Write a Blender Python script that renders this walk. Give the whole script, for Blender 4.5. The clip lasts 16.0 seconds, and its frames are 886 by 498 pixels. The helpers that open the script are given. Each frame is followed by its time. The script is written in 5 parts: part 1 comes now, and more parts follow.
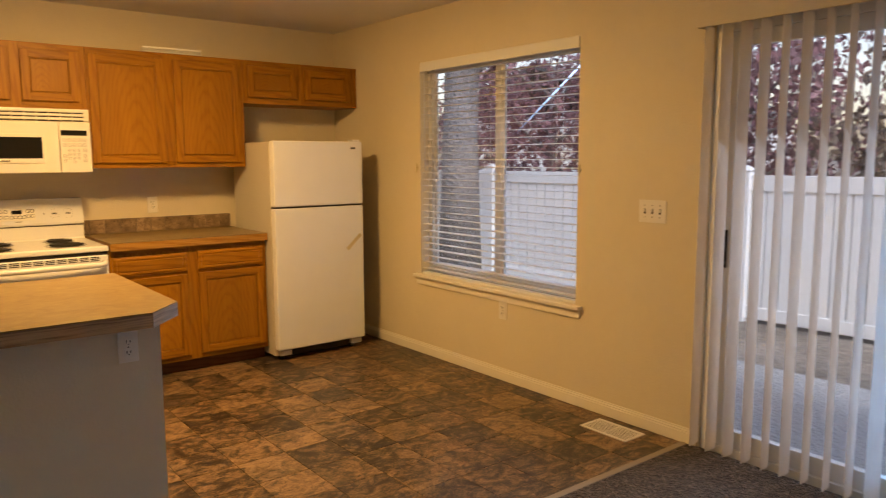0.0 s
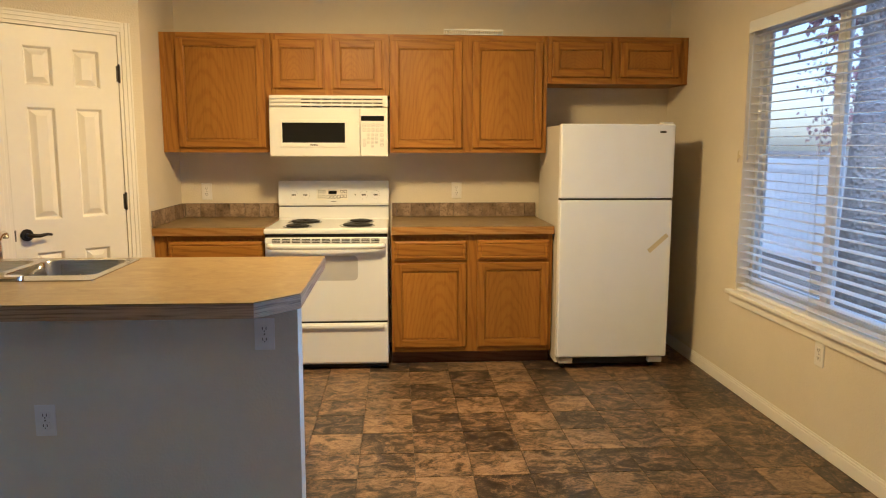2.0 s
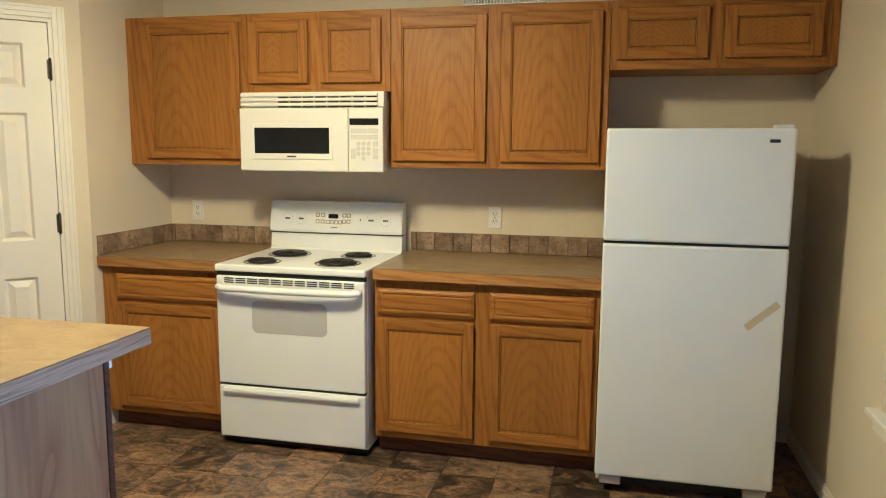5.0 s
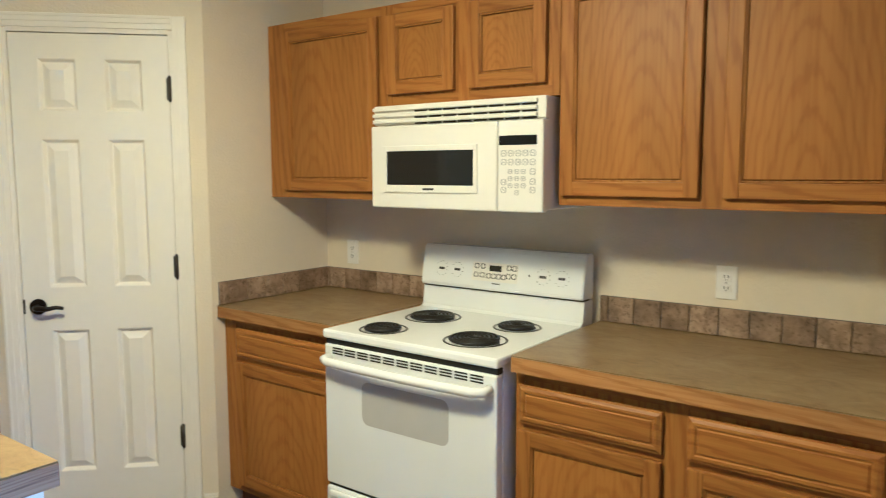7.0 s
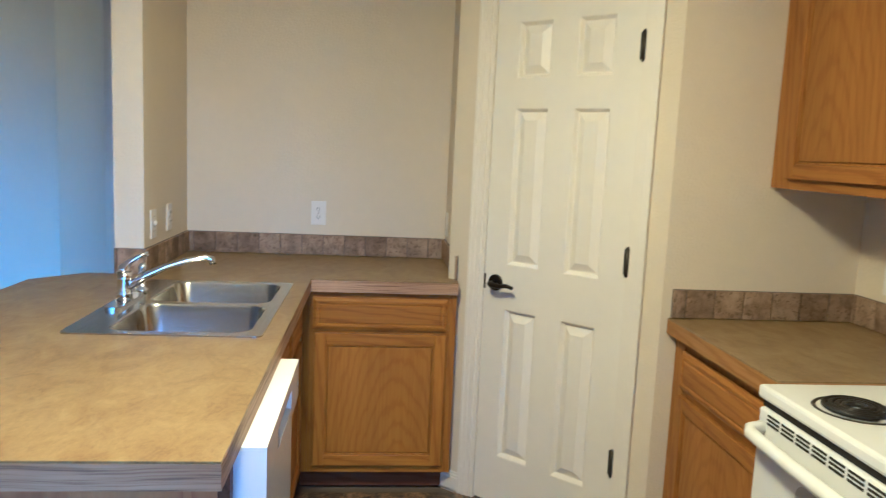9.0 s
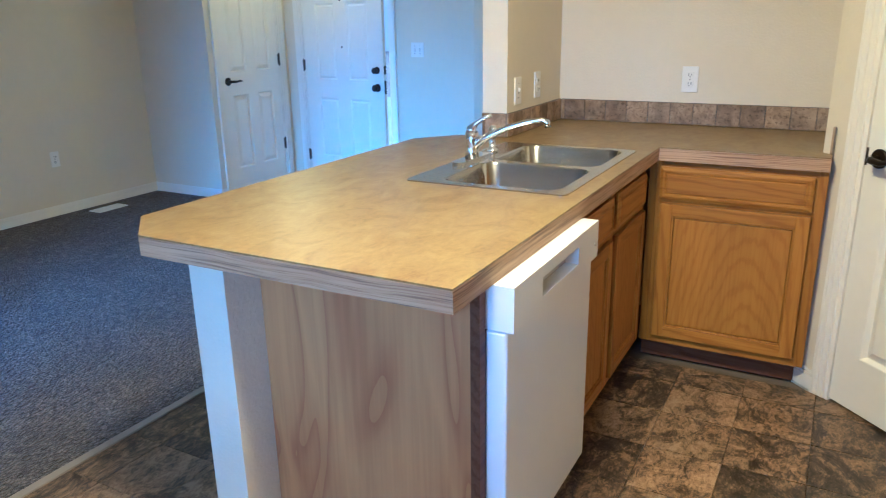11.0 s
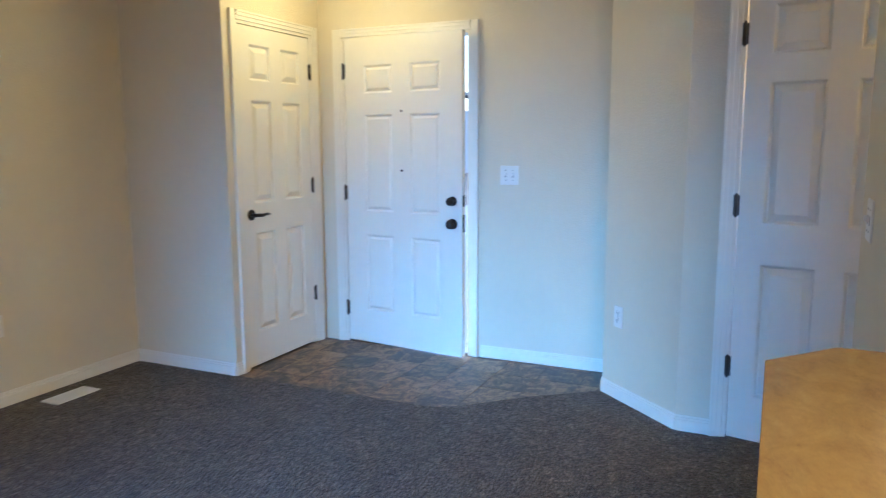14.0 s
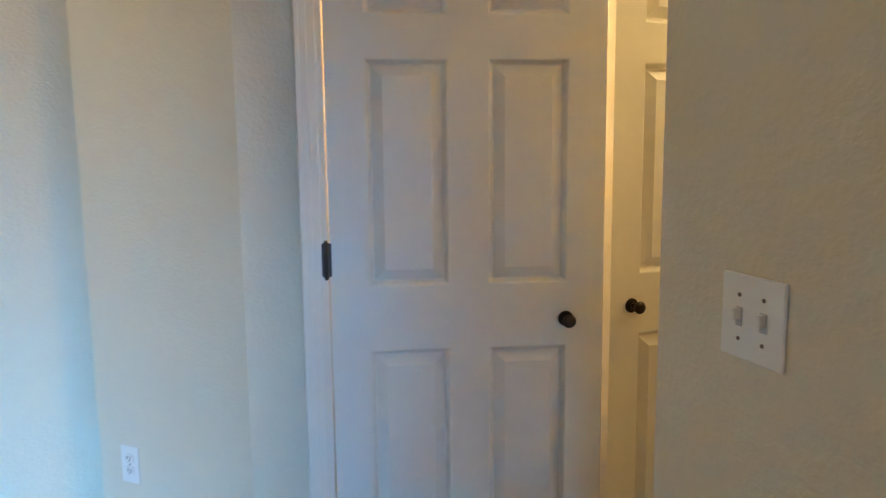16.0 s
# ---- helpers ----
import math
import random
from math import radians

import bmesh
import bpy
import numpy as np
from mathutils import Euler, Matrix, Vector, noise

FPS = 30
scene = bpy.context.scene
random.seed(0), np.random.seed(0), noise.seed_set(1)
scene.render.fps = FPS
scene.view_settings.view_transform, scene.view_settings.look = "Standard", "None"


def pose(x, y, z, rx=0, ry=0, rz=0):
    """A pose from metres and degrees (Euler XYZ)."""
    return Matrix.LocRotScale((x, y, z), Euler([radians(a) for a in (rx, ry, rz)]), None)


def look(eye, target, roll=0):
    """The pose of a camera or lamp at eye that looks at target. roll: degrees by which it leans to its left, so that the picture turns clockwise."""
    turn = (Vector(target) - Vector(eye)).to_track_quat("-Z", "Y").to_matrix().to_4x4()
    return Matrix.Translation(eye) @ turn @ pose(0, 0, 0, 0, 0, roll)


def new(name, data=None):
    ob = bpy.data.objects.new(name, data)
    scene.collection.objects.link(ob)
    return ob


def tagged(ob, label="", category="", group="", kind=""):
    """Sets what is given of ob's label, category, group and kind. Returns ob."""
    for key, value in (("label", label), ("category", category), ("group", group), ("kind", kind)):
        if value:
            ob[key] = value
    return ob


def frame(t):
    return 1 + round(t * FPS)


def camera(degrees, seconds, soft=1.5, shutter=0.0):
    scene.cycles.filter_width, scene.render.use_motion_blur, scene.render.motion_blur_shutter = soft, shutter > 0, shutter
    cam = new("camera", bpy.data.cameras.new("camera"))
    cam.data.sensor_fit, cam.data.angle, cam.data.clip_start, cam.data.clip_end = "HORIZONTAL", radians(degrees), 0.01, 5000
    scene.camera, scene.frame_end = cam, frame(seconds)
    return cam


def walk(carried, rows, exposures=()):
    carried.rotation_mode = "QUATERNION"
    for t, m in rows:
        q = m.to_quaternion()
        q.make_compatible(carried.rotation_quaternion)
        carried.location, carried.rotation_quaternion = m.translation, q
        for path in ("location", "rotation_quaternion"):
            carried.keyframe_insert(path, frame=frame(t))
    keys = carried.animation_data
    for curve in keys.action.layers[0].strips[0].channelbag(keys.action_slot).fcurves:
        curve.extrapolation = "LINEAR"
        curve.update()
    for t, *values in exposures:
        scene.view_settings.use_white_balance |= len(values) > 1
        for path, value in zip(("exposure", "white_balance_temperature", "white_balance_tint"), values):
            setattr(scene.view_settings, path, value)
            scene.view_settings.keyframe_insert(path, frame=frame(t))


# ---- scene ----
cam = camera(62.4, 16.0, soft=1.1, shutter=0.25)
PATH = [
    (0, (0.269, 0.234, 1.433), (1.499, 1.792, 1.185), -0.2),
    (0.5, (0.586, 0.254, 1.422), (1.506, 2.011, 1.169), 0.2),
    (1, (0.876, 0.235, 1.446), (1.495, 2.118, 1.177), 0.2),
    (1.5, (1.188, 0.365, 1.423), (1.524, 2.317, 1.146), 0.2),
    (2, (1.466, 0.432, 1.407), (1.592, 2.409, 1.132), 0.1),
    (2.5, (1.731, 0.493, 1.408), (1.689, 2.475, 1.14), 0.1),
    (3, (1.907, 0.734, 1.405), (1.751, 2.71, 1.14), 0.2),
    (3.5, (2.11, 1.001, 1.417), (1.871, 2.97, 1.16), 0.4),
    (4, (2.356, 1.262, 1.44), (2.026, 3.218, 1.186), 0.5),
    (4.2, (2.398, 1.374, 1.446), (2.043, 3.325, 1.188), 0.5),
    (6.3, (2.583, 2.587, 1.488), (1.83, 4.424, 1.246), 0.2),
    (6.5, (2.573, 2.712, 1.493), (1.733, 4.513, 1.268), 0.2),
    (7, (2.591, 3.087, 1.487), (1.412, 4.688, 1.276), -0.1),
    (7.5, (2.515, 3.295, 1.468), (1.054, 4.651, 1.303), -0.1),
    (8, (2.376, 3.549, 1.462), (0.666, 4.573, 1.304), 0.9),
    (8.5, (2.345, 3.825, 1.465), (0.446, 4.417, 1.262), 1.7),
    (9, (2.324, 4.002, 1.441), (0.351, 4.196, 1.178), 2.6),
    (9.2, (2.275, 4.059, 1.466), (0.302, 4.101, 1.142), 2.3),
    (11.3, (2.283, 4.375, 1.392), (0.643, 3.392, 0.805), -0.2),
    (11.5, (2.26, 4.302, 1.39), (0.637, 3.281, 0.821), 0.5),
    (12, (2.209, 3.985, 1.402), (0.651, 2.833, 0.906), 0.0),
    (12.5, (2.045, 3.703, 1.379), (0.544, 2.452, 0.953), -0.4),
    (13, (1.797, 3.434, 1.395), (0.317, 2.138, 1.033), -0.5),
    (13.2, (1.716, 3.285, 1.373), (0.208, 2.017, 1.028), -0.4),
    (13.5, (1.588, 3.038, 1.394), (-0.041, 1.922, 1.076), -0.1),
    (14, (1.216, 2.76, 1.376), (-0.585, 1.941, 1.084), -0.2),
    (14.5, (0.863, 2.544, 1.389), (-1.067, 2.105, 1.104), -0.4),
    (15, (0.522, 2.411, 1.419), (-1.453, 2.304, 1.127), -0.6),
    (15.4, (0.19, 2.374, 1.392), (-1.784, 2.518, 1.106), -0.5),
    (15.7, (-0.062, 2.36, 1.401), (-2.009, 2.724, 1.122), -0.6),
    (16, (-0.32, 2.336, 1.382), (-2.216, 2.913, 1.113), -0.6),
]
EXPOSURES = [(0, 0.7, 7000, 27), (0.5, 0.76, 7500, 27), (1, 0.87, 6250, 21), (1.5, 0.92, 4950, 17), (2.0, 0.97, 4900, 17), (2.5, 0.93, 4480, 13), (3.5, 0.92, 4250, 12), (7, 1.01, 3830, 9), (9, 0.97, 3900, 9), (11.5, 1.41, 3970, 8), (12.5, 1.48, 4350, 10), (14, 1.36, 4850, 13), (15, 1.24, 5150, 13), (16, 1.46, 5500, 13)]
walk(cam, [(t, look(eye, target, roll)) for t, eye, target, roll in PATH], EXPOSURES)

# ---- world and lights ----
world = bpy.data.worlds.new("world")
scene.world = world
world.use_nodes = True
wn = world.node_tree
sky = wn.nodes.new("ShaderNodeTexSky")
sky.sky_type, sky.sun_disc = "NISHITA", False
sky.sun_elevation, sky.sun_rotation = radians(48), radians(206.6)
sky.air_density, sky.dust_density = 1.2, 2.0
wn.links.new(sky.outputs[0], wn.nodes["Background"].inputs[0])
wn.nodes["Background"].inputs[1].default_value = 0.15

sun = new("sun", bpy.data.lights.new("sun", "SUN"))
sun.data.energy, sun.data.angle, sun.data.color = 1.6, radians(14), (0.56, 0.81, 1.0)
sun.matrix_world = look((-4.8, -19.5, 26.8), (6, 2, 0))


def bulb(name, at, watts, colour, radius):
    lamp = new(name, bpy.data.lights.new(name, "POINT"))
    lamp.location = at
    lamp.data.energy, lamp.data.color, lamp.data.shadow_soft_size = watts, colour, radius
    return lamp


WARM = (1.0, 0.635, 0.205)
disc = new("kitchen_lamp", bpy.data.lights.new("kitchen_lamp", "AREA"))
disc.data.shape, disc.data.size, disc.data.energy, disc.data.color = "DISK", 0.42, 32, WARM
disc.matrix_world = look((1.25, 3.75, 2.405), (1.25, 3.7501, 0))
bulb("kitchen_bulb", (1.25, 3.75, 2.335), 23, WARM, 0.10)
bulb("entry_bulb", (-2.40, 0.45, 2.28), 6, (1.0, 0.72, 0.24), 0.11)
bulb("hall_bulb", (-1.85, 4.40, 2.30), 9, (1.0, 0.66, 0.24), 0.10)
bulb("closet_bulb", (-2.75, 3.60, 2.25), 22, (1.0, 0.66, 0.28), 0.06)

# daylight that comes in through the patio door's opening
day = new("patio_daylight", bpy.data.lights.new("patio_daylight", "AREA"))
day.data.shape, day.data.size, day.data.size_y = "RECTANGLE", 0.98, 1.85
day.data.energy, day.data.color, day.data.spread = 15.0, (0.18, 0.54, 1.0), radians(38)
day.matrix_world = look((3.556, 0.88, 1.05), (0.0, 0.98, 0.24))

low_day = new("patio_sky_light", bpy.data.lights.new("patio_sky_light", "AREA"))
low_day.data.shape, low_day.data.size, low_day.data.size_y = "RECTANGLE", 1.70, 1.2
low_day.data.energy, low_day.data.color, low_day.data.spread = 5.5, (0.62, 0.82, 1.0), radians(84)
low_day.matrix_world = look((3.556, 1.275, 1.35), (2.60, 1.20, 0.30))

# and through the kitchen window's opening
win_day = new("window_daylight", bpy.data.lights.new("window_daylight", "AREA"))
win_day.data.shape, win_day.data.size, win_day.data.size_y = "RECTANGLE", 1.40, 1.30
win_day.data.energy, win_day.data.color, win_day.data.spread = 3.2, (0.33, 0.64, 1.0), radians(48)
win_day.matrix_world = look((3.554, 3.742, 1.33), (1.10, 3.24, 0.62))


# ---- materials ----
class Nodes:
    """A small builder for node materials."""

    def __init__(self, name, rough=0.5, metal=0.0):
        self.m = bpy.data.materials.new(name)
        self.m.use_nodes = True
        self.t = self.m.node_tree
        self.b = self.t.nodes["Principled BSDF"]
        self.b.inputs["Roughness"].default_value = rough
        self.b.inputs["Metallic"].default_value = metal

    def add(self, kind, links=None, **props):
        n = self.t.nodes.new(kind)
        for k, v in (links or {}).items():
            if isinstance(v, bpy.types.NodeSocket):
                self.t.links.new(v, n.inputs[k])
            else:
                n.inputs[k].default_value = v
        for k, v in props.items():
            setattr(n, k, v)
        return n

    def coords(self, scale=(1, 1, 1), loose=False):
        c = self.add("ShaderNodeTexCoord").outputs["Object"]
        if loose:
            r = self.add("ShaderNodeObjectInfo").outputs["Random"]
            s = self.add("ShaderNodeVectorMath", {0: r, 1: (37.0, 53.0, 71.0)}, operation="MULTIPLY").outputs[0]
            c = self.add("ShaderNodeVectorMath", {0: c, 1: s}, operation="ADD").outputs[0]
        return self.add("ShaderNodeMapping", {"Vector": c, "Scale": scale}).outputs[0]

    def noise(self, vec, scale, detail=4.0, rough=0.55, distort=0.0):
        return self.add("ShaderNodeTexNoise", {"Vector": vec, "Scale": scale, "Detail": detail, "Roughness": rough, "Distortion": distort}).outputs[0]

    def ramp(self, fac, stops):
        r = self.add("ShaderNodeValToRGB", {"Fac": fac})
        e = r.color_ramp.elements
        while len(e) < len(stops):
            e.new(0.5)
        for k, (p, c) in zip(e, stops):
            k.position, k.color = p, (*c, 1)
        return r.outputs[0]

    def mix(self, fac, a, b, how="MIX"):
        n = self.add("ShaderNodeMix", data_type="RGBA", blend_type=how)
        for key, v in ((0, fac), (6, a), (7, b)):
            if isinstance(v, bpy.types.NodeSocket):
                self.t.links.new(v, n.inputs[key])
            else:
                n.inputs[key].default_value = v if key == 0 else (*v, 1)
        return n.outputs[2]

    def math(self, how, a, b=0.0):
        return self.add("ShaderNodeMath", {0: a, 1: b}, operation=how).outputs[0]

    def colour(self, v):
        if isinstance(v, bpy.types.NodeSocket):
            self.t.links.new(v, self.b.inputs["Base Color"])
        else:
            self.b.inputs["Base Color"].default_value = (*v, 1)
        return self

    def rough(self, fac, lo, hi):
        r = self.add("ShaderNodeMapRange", {"Value": fac, "To Min": lo, "To Max": hi}).outputs[0]
        self.t.links.new(r, self.b.inputs["Roughness"])
        return self

    def bump(self, height, strength, distance):
        n = self.add("ShaderNodeBump", {"Height": height, "Strength": strength, "Distance": distance})
        self.t.links.new(n.outputs[0], self.b.inputs["Normal"])
        return self


def shade(c, k):
    return tuple(v * k for v in c)


def paint(name, c, rough=0.6, peel=0.0, spots=0.06):
    """Painted surface: faint blotches, and the spray texture of drywall where peel is given."""
    n = Nodes(name, rough)
    v = n.coords()
    big = n.noise(v, 1.7, 3.0)
    fine = n.noise(v, 23.0, 3.0)
    a = n.ramp(big, [(0.3, shade(c, 1 - spots)), (0.7, c)])
    n.colour(n.mix(0.12, a, n.ramp(fine, [(0.35, shade(c, 0.86)), (0.65, c)])))
    n.rough(fine, rough - 0.06, rough + 0.08)
    if peel:
        blobs = n.noise(v, 95.0, 2.0, 0.5)
        lumps = n.ramp(blobs, [(0.42, (0, 0, 0)), (0.62, (1, 1, 1))])
        n.bump(lumps, peel, 0.0016)
    return n.m


def oak(name, scale, c0=(0.375, 0.168, 0.009), rough=0.42, flame=1.0):
    """Varnished oak; scale squeezes the pattern so that the grain runs along the axis with the small number."""
    n = Nodes(name, rough)
    v = n.coords(scale, loose=True)
    warp = n.noise(v, 0.9, 2.0, 0.5)
    ring_at, ring_size = v, 2.3
    if flame > 1.2:
        r = n.add("ShaderNodeObjectInfo").outputs["Random"]
        heart = n.add("ShaderNodeCombineXYZ", {0: n.math("ADD", n.math("MULTIPLY", r, 0.5), 0.25), 1: 0.5, 2: n.math("SUBTRACT", n.math("MULTIPLY", n.math("FRACT", n.math("MULTIPLY", r, 7.3)), 0.5), 0.95)}).outputs[0]
        flat = n.add("ShaderNodeVectorMath", {0: n.add("ShaderNodeTexCoord").outputs["Generated"], 1: heart}, operation="SUBTRACT").outputs[0]
        ring_at, ring_size = n.add("ShaderNodeMapping", {"Vector": flat, "Scale": (1.5, 0.0, 0.42)}).outputs[0], 3.7
    rings = n.add("ShaderNodeTexWave", {"Vector": ring_at, "Scale": ring_size, "Distortion": 7.0 if flame <= 1.2 else 6.5, "Detail": 4.0, "Detail Scale": 1.3, "Detail Roughness": 0.6}, **({"wave_type": "RINGS", "rings_direction": "SPHERICAL"} if flame > 1.2 else {"wave_type": "BANDS", "bands_direction": "DIAGONAL"})).outputs[0]
    fibre = n.noise(n.coords(tuple(s * 9 if s > 3 else s * 1.2 for s in scale), loose=True), 2.2, 3.0, 0.6)
    base = n.ramp(warp, [(0.3, shade(c0, 0.86)), (0.7, shade(c0, 1.08))])
    dark = n.ramp(rings, [(0.05, (0.74, 0.66, 0.55)), (0.30, (0.95, 0.93, 0.90)), (1.0, (1, 1, 1))])
    c = n.mix(0.88 if flame <= 1.2 else 0.52, base, dark, "MULTIPLY")
    c = n.mix(0.55, c, n.ramp(fibre, [(0.36, (0.76, 0.70, 0.62)), (0.56, (1, 1, 1))]), "MULTIPLY")
    tone = n.add("ShaderNodeObjectInfo").outputs["Random"]
    c = n.mix(0.35, c, n.ramp(tone, [(0.0, (0.72, 0.68, 0.62)), (1.0, (1.12, 1.08, 1.02))]), "MULTIPLY")
    n.b.inputs["Specular IOR Level"].default_value = 0.22
    n.colour(c).rough(fibre, rough + 0.1, rough - 0.05).bump(fibre, 0.2, 0.0012)
    return n.m


def plain(name, c, rough=0.4, metal=0.0, mottled=0.05):
    n = Nodes(name, rough, metal)
    v = n.coords()
    a = n.noise(v, 6.0, 3.0)
    n.colour(n.ramp(a, [(0.3, shade(c, 1 - mottled)), (0.7, c)])).rough(n.noise(v, 40.0, 2.0), rough * 0.85, min(1.0, rough * 1.15))
    return n.m


def slate(name):
    """Printed slate-look vinyl: streaks along x, each tile of its own tone."""
    n = Nodes(name, 0.38)
    v = n.coords((0.8, 1.0, 1.0), loose=True)
    v2 = n.coords((0.6, 1.2, 1.0), loose=True)
    big = n.noise(v, 10.0, 8.0, 0.70, 1.3)
    streak = n.noise(v2, 40.0, 6.0, 0.75, 1.8)
    tone = n.add("ShaderNodeObjectInfo").outputs["Random"]
    f = n.math("ADD", n.math("MULTIPLY", big, 0.62), n.math("MULTIPLY", streak, 0.45))
    f = n.math("ADD", f, n.math("MULTIPLY", n.math("SUBTRACT", tone, 0.5), 0.085))
    c = n.ramp(f, [(0.43, (0.016, 0.012, 0.010)), (0.50, (0.060, 0.043, 0.029)), (0.545, (0.145, 0.092, 0.048)), (0.59, (0.25, 0.155, 0.076)), (0.66, (0.35, 0.235, 0.125))])
    cool = n.ramp(n.noise(v, 3.1, 2.0), [(0.44, (1.0, 0.97, 0.92)), (0.58, (0.58, 0.66, 0.74))])
    n.colour(n.mix(0.4, c, cool, "MULTIPLY")).rough(streak, 0.30, 0.52).bump(streak, 0.22, 0.0015)
    return n.m


def stone(name):
    """Tumbled travertine of the splash tiles."""
    n = Nodes(name, 0.62)
    v = n.coords(loose=True)
    a = n.noise(v, 16.0, 6.0, 0.65, 0.4)
    pits = n.noise(v, 75.0, 3.0, 0.6)
    tone = n.add("ShaderNodeObjectInfo").outputs["Random"]
    c = n.ramp(a, [(0.3, (0.125, 0.086, 0.050)), (0.5, (0.26, 0.185, 0.112)), (0.7, (0.40, 0.30, 0.19))])
    c = n.mix(0.8, c, n.ramp(tone, [(0.0, (0.62, 0.56, 0.49)), (0.5, (1.0, 0.96, 0.92)), (1.0, (1.28, 1.24, 1.18))]), "MULTIPLY")
    hole = n.ramp(pits, [(0.34, (0.22, 0.18, 0.15)), (0.44, (1, 1, 1))])
    n.colour(n.mix(0.6, c, hole, "MULTIPLY")).bump(n.mix(0.5, a, hole), 0.5, 0.003)
    return n.m


def laminate(name):
    """Tan stone-look worktop laminate."""
    n = Nodes(name, 0.34)
    v = n.coords((1, 1.5, 1))
    big = n.noise(v, 8.5, 6.0, 0.66, 1.0)
    fine = n.noise(v, 48.0, 5.0, 0.7, 0.7)
    f = n.math("ADD", n.math("MULTIPLY", big, 0.6), n.math("MULTIPLY", fine, 0.4))
    n.colour(n.ramp(f, [(0.36, (0.155, 0.096, 0.033)), (0.45, (0.213, 0.141, 0.051)), (0.54, (0.254, 0.178, 0.068)), (0.66, (0.31, 0.232, 0.10))]))
    n.rough(fine, 0.28, 0.42).bump(fine, 0.1, 0.0008)
    return n.m


def carpet_pile(name):
    n = Nodes(name, 0.95)
    v = n.coords()
    tuft = n.add("ShaderNodeTexVoronoi", {"Vector": n.coords((1.0, 1.35, 1.0)), "Scale": 62.0}).outputs
    fleck = n.noise(v, 34.0, 5.0, 0.85, 0.8)
    drift = n.noise(v, 4.0, 5.0, 0.65, 0.8)
    c = n.ramp(fleck, [(0.39, (0.036, 0.027, 0.021)), (0.50, (0.112, 0.085, 0.066)), (0.61, (0.26, 0.202, 0.158))])
    c = n.mix(0.8, c, n.ramp(tuft[0], [(0.1, (1.3, 1.3, 1.3)), (0.65, (0.35, 0.35, 0.35))]), "MULTIPLY")
    c = n.mix(0.8, c, n.ramp(drift, [(0.34, (0.72, 0.71, 0.70)), (0.62, (1.25, 1.25, 1.25))]), "MULTIPLY")
    n.colour(c).bump(n.math("SUBTRACT", fleck, tuft[0]), 1.0, 0.02)
    n.b.inputs["Sheen Weight"].default_value = 0.15
    return n.m


def gravel(name, a, b, scale):
    n = Nodes(name, 0.9)
    v = n.coords()
    cell = n.add("ShaderNodeTexVoronoi", {"Vector": v, "Scale": scale})
    big = n.noise(v, 0.8, 4.0)
    c = n.mix(0.6, n.ramp(n.noise(v, scale * 0.7, 4.0), [(0.35, a), (0.65, b)]), n.ramp(big, [(0.3, a), (0.7, b)]))
    n.colour(c).bump(cell.outputs[0], 0.7, 0.03)
    return n.m


def glass(name):
    n = Nodes(name, 0.02)
    n.colour((0.97, 0.985, 0.98))
    n.b.inputs["Transmission Weight"].default_value = 1.0
    n.b.inputs["IOR"].default_value = 1.4
    return n.m


def thin(name, c, rough, through_part):
    """A thin white plastic that lets some light through."""
    n = Nodes(name, rough)
    v = n.coords()
    tone = n.ramp(n.noise(v, 9.0, 3.0), [(0.3, shade(c, 0.94)), (0.7, c)])
    n.colour(tone)
    tr = n.add("ShaderNodeBsdfTranslucent", {"Color": tone}).outputs[0]
    mx = n.add("ShaderNodeMixShader", {0: through_part, 1: n.b.outputs[0], 2: tr}).outputs[0]
    n.t.links.new(mx, n.t.nodes["Material Output"].inputs[0])
    return n.m


def burn_coil(name):
    return plain(name, (0.018, 0.017, 0.017), 0.45, 0.3)


def brushed(name):
    n = Nodes(name, 0.28, 1.0)
    f = n.noise(n.coords((2, 90, 90)), 4.0, 3.0)
    n.colour(n.ramp(f, [(0.3, (0.40, 0.39, 0.37)), (0.7, (0.54, 0.53, 0.51))])).rough(f, 0.14, 0.24)
    return n.m


def leafage(name, dark, light):
    n = Nodes(name, 0.6)
    r = n.add("ShaderNodeNewGeometry").outputs["Random Per Island"]
    c = n.ramp(r, [(0.0, dark), (0.7, light), (1.0, shade(light, 1.5))])
    n.colour(c)
    tr = n.add("ShaderNodeBsdfTranslucent", {"Color": c}).outputs[0]
    mx = n.add("ShaderNodeMixShader", {0: 0.3, 1: n.b.outputs[0], 2: tr}).outputs[0]
    n.t.links.new(mx, n.t.nodes["Material Output"].inputs[0])
    return n.m


WALL = paint("wall_paint", (0.71, 0.63, 0.465), 0.7, 0.28)
CEIL = paint("ceiling_paint", (0.78, 0.76, 0.71), 0.85, 0.7)
TRIM = paint("trim_paint", (0.82, 0.775, 0.665), 0.42)
DOOR = paint("door_paint", (0.83, 0.79, 0.685), 0.40)
OAK_V = oak("oak_upright_grain", (7.0, 7.0, 0.75))
OAK_PANEL = oak("oak_panel_grain", (5.0, 2.0, 0.75), flame=1.3)
OAK_H = oak("oak_level_grain", (0.75, 7.0, 7.0))


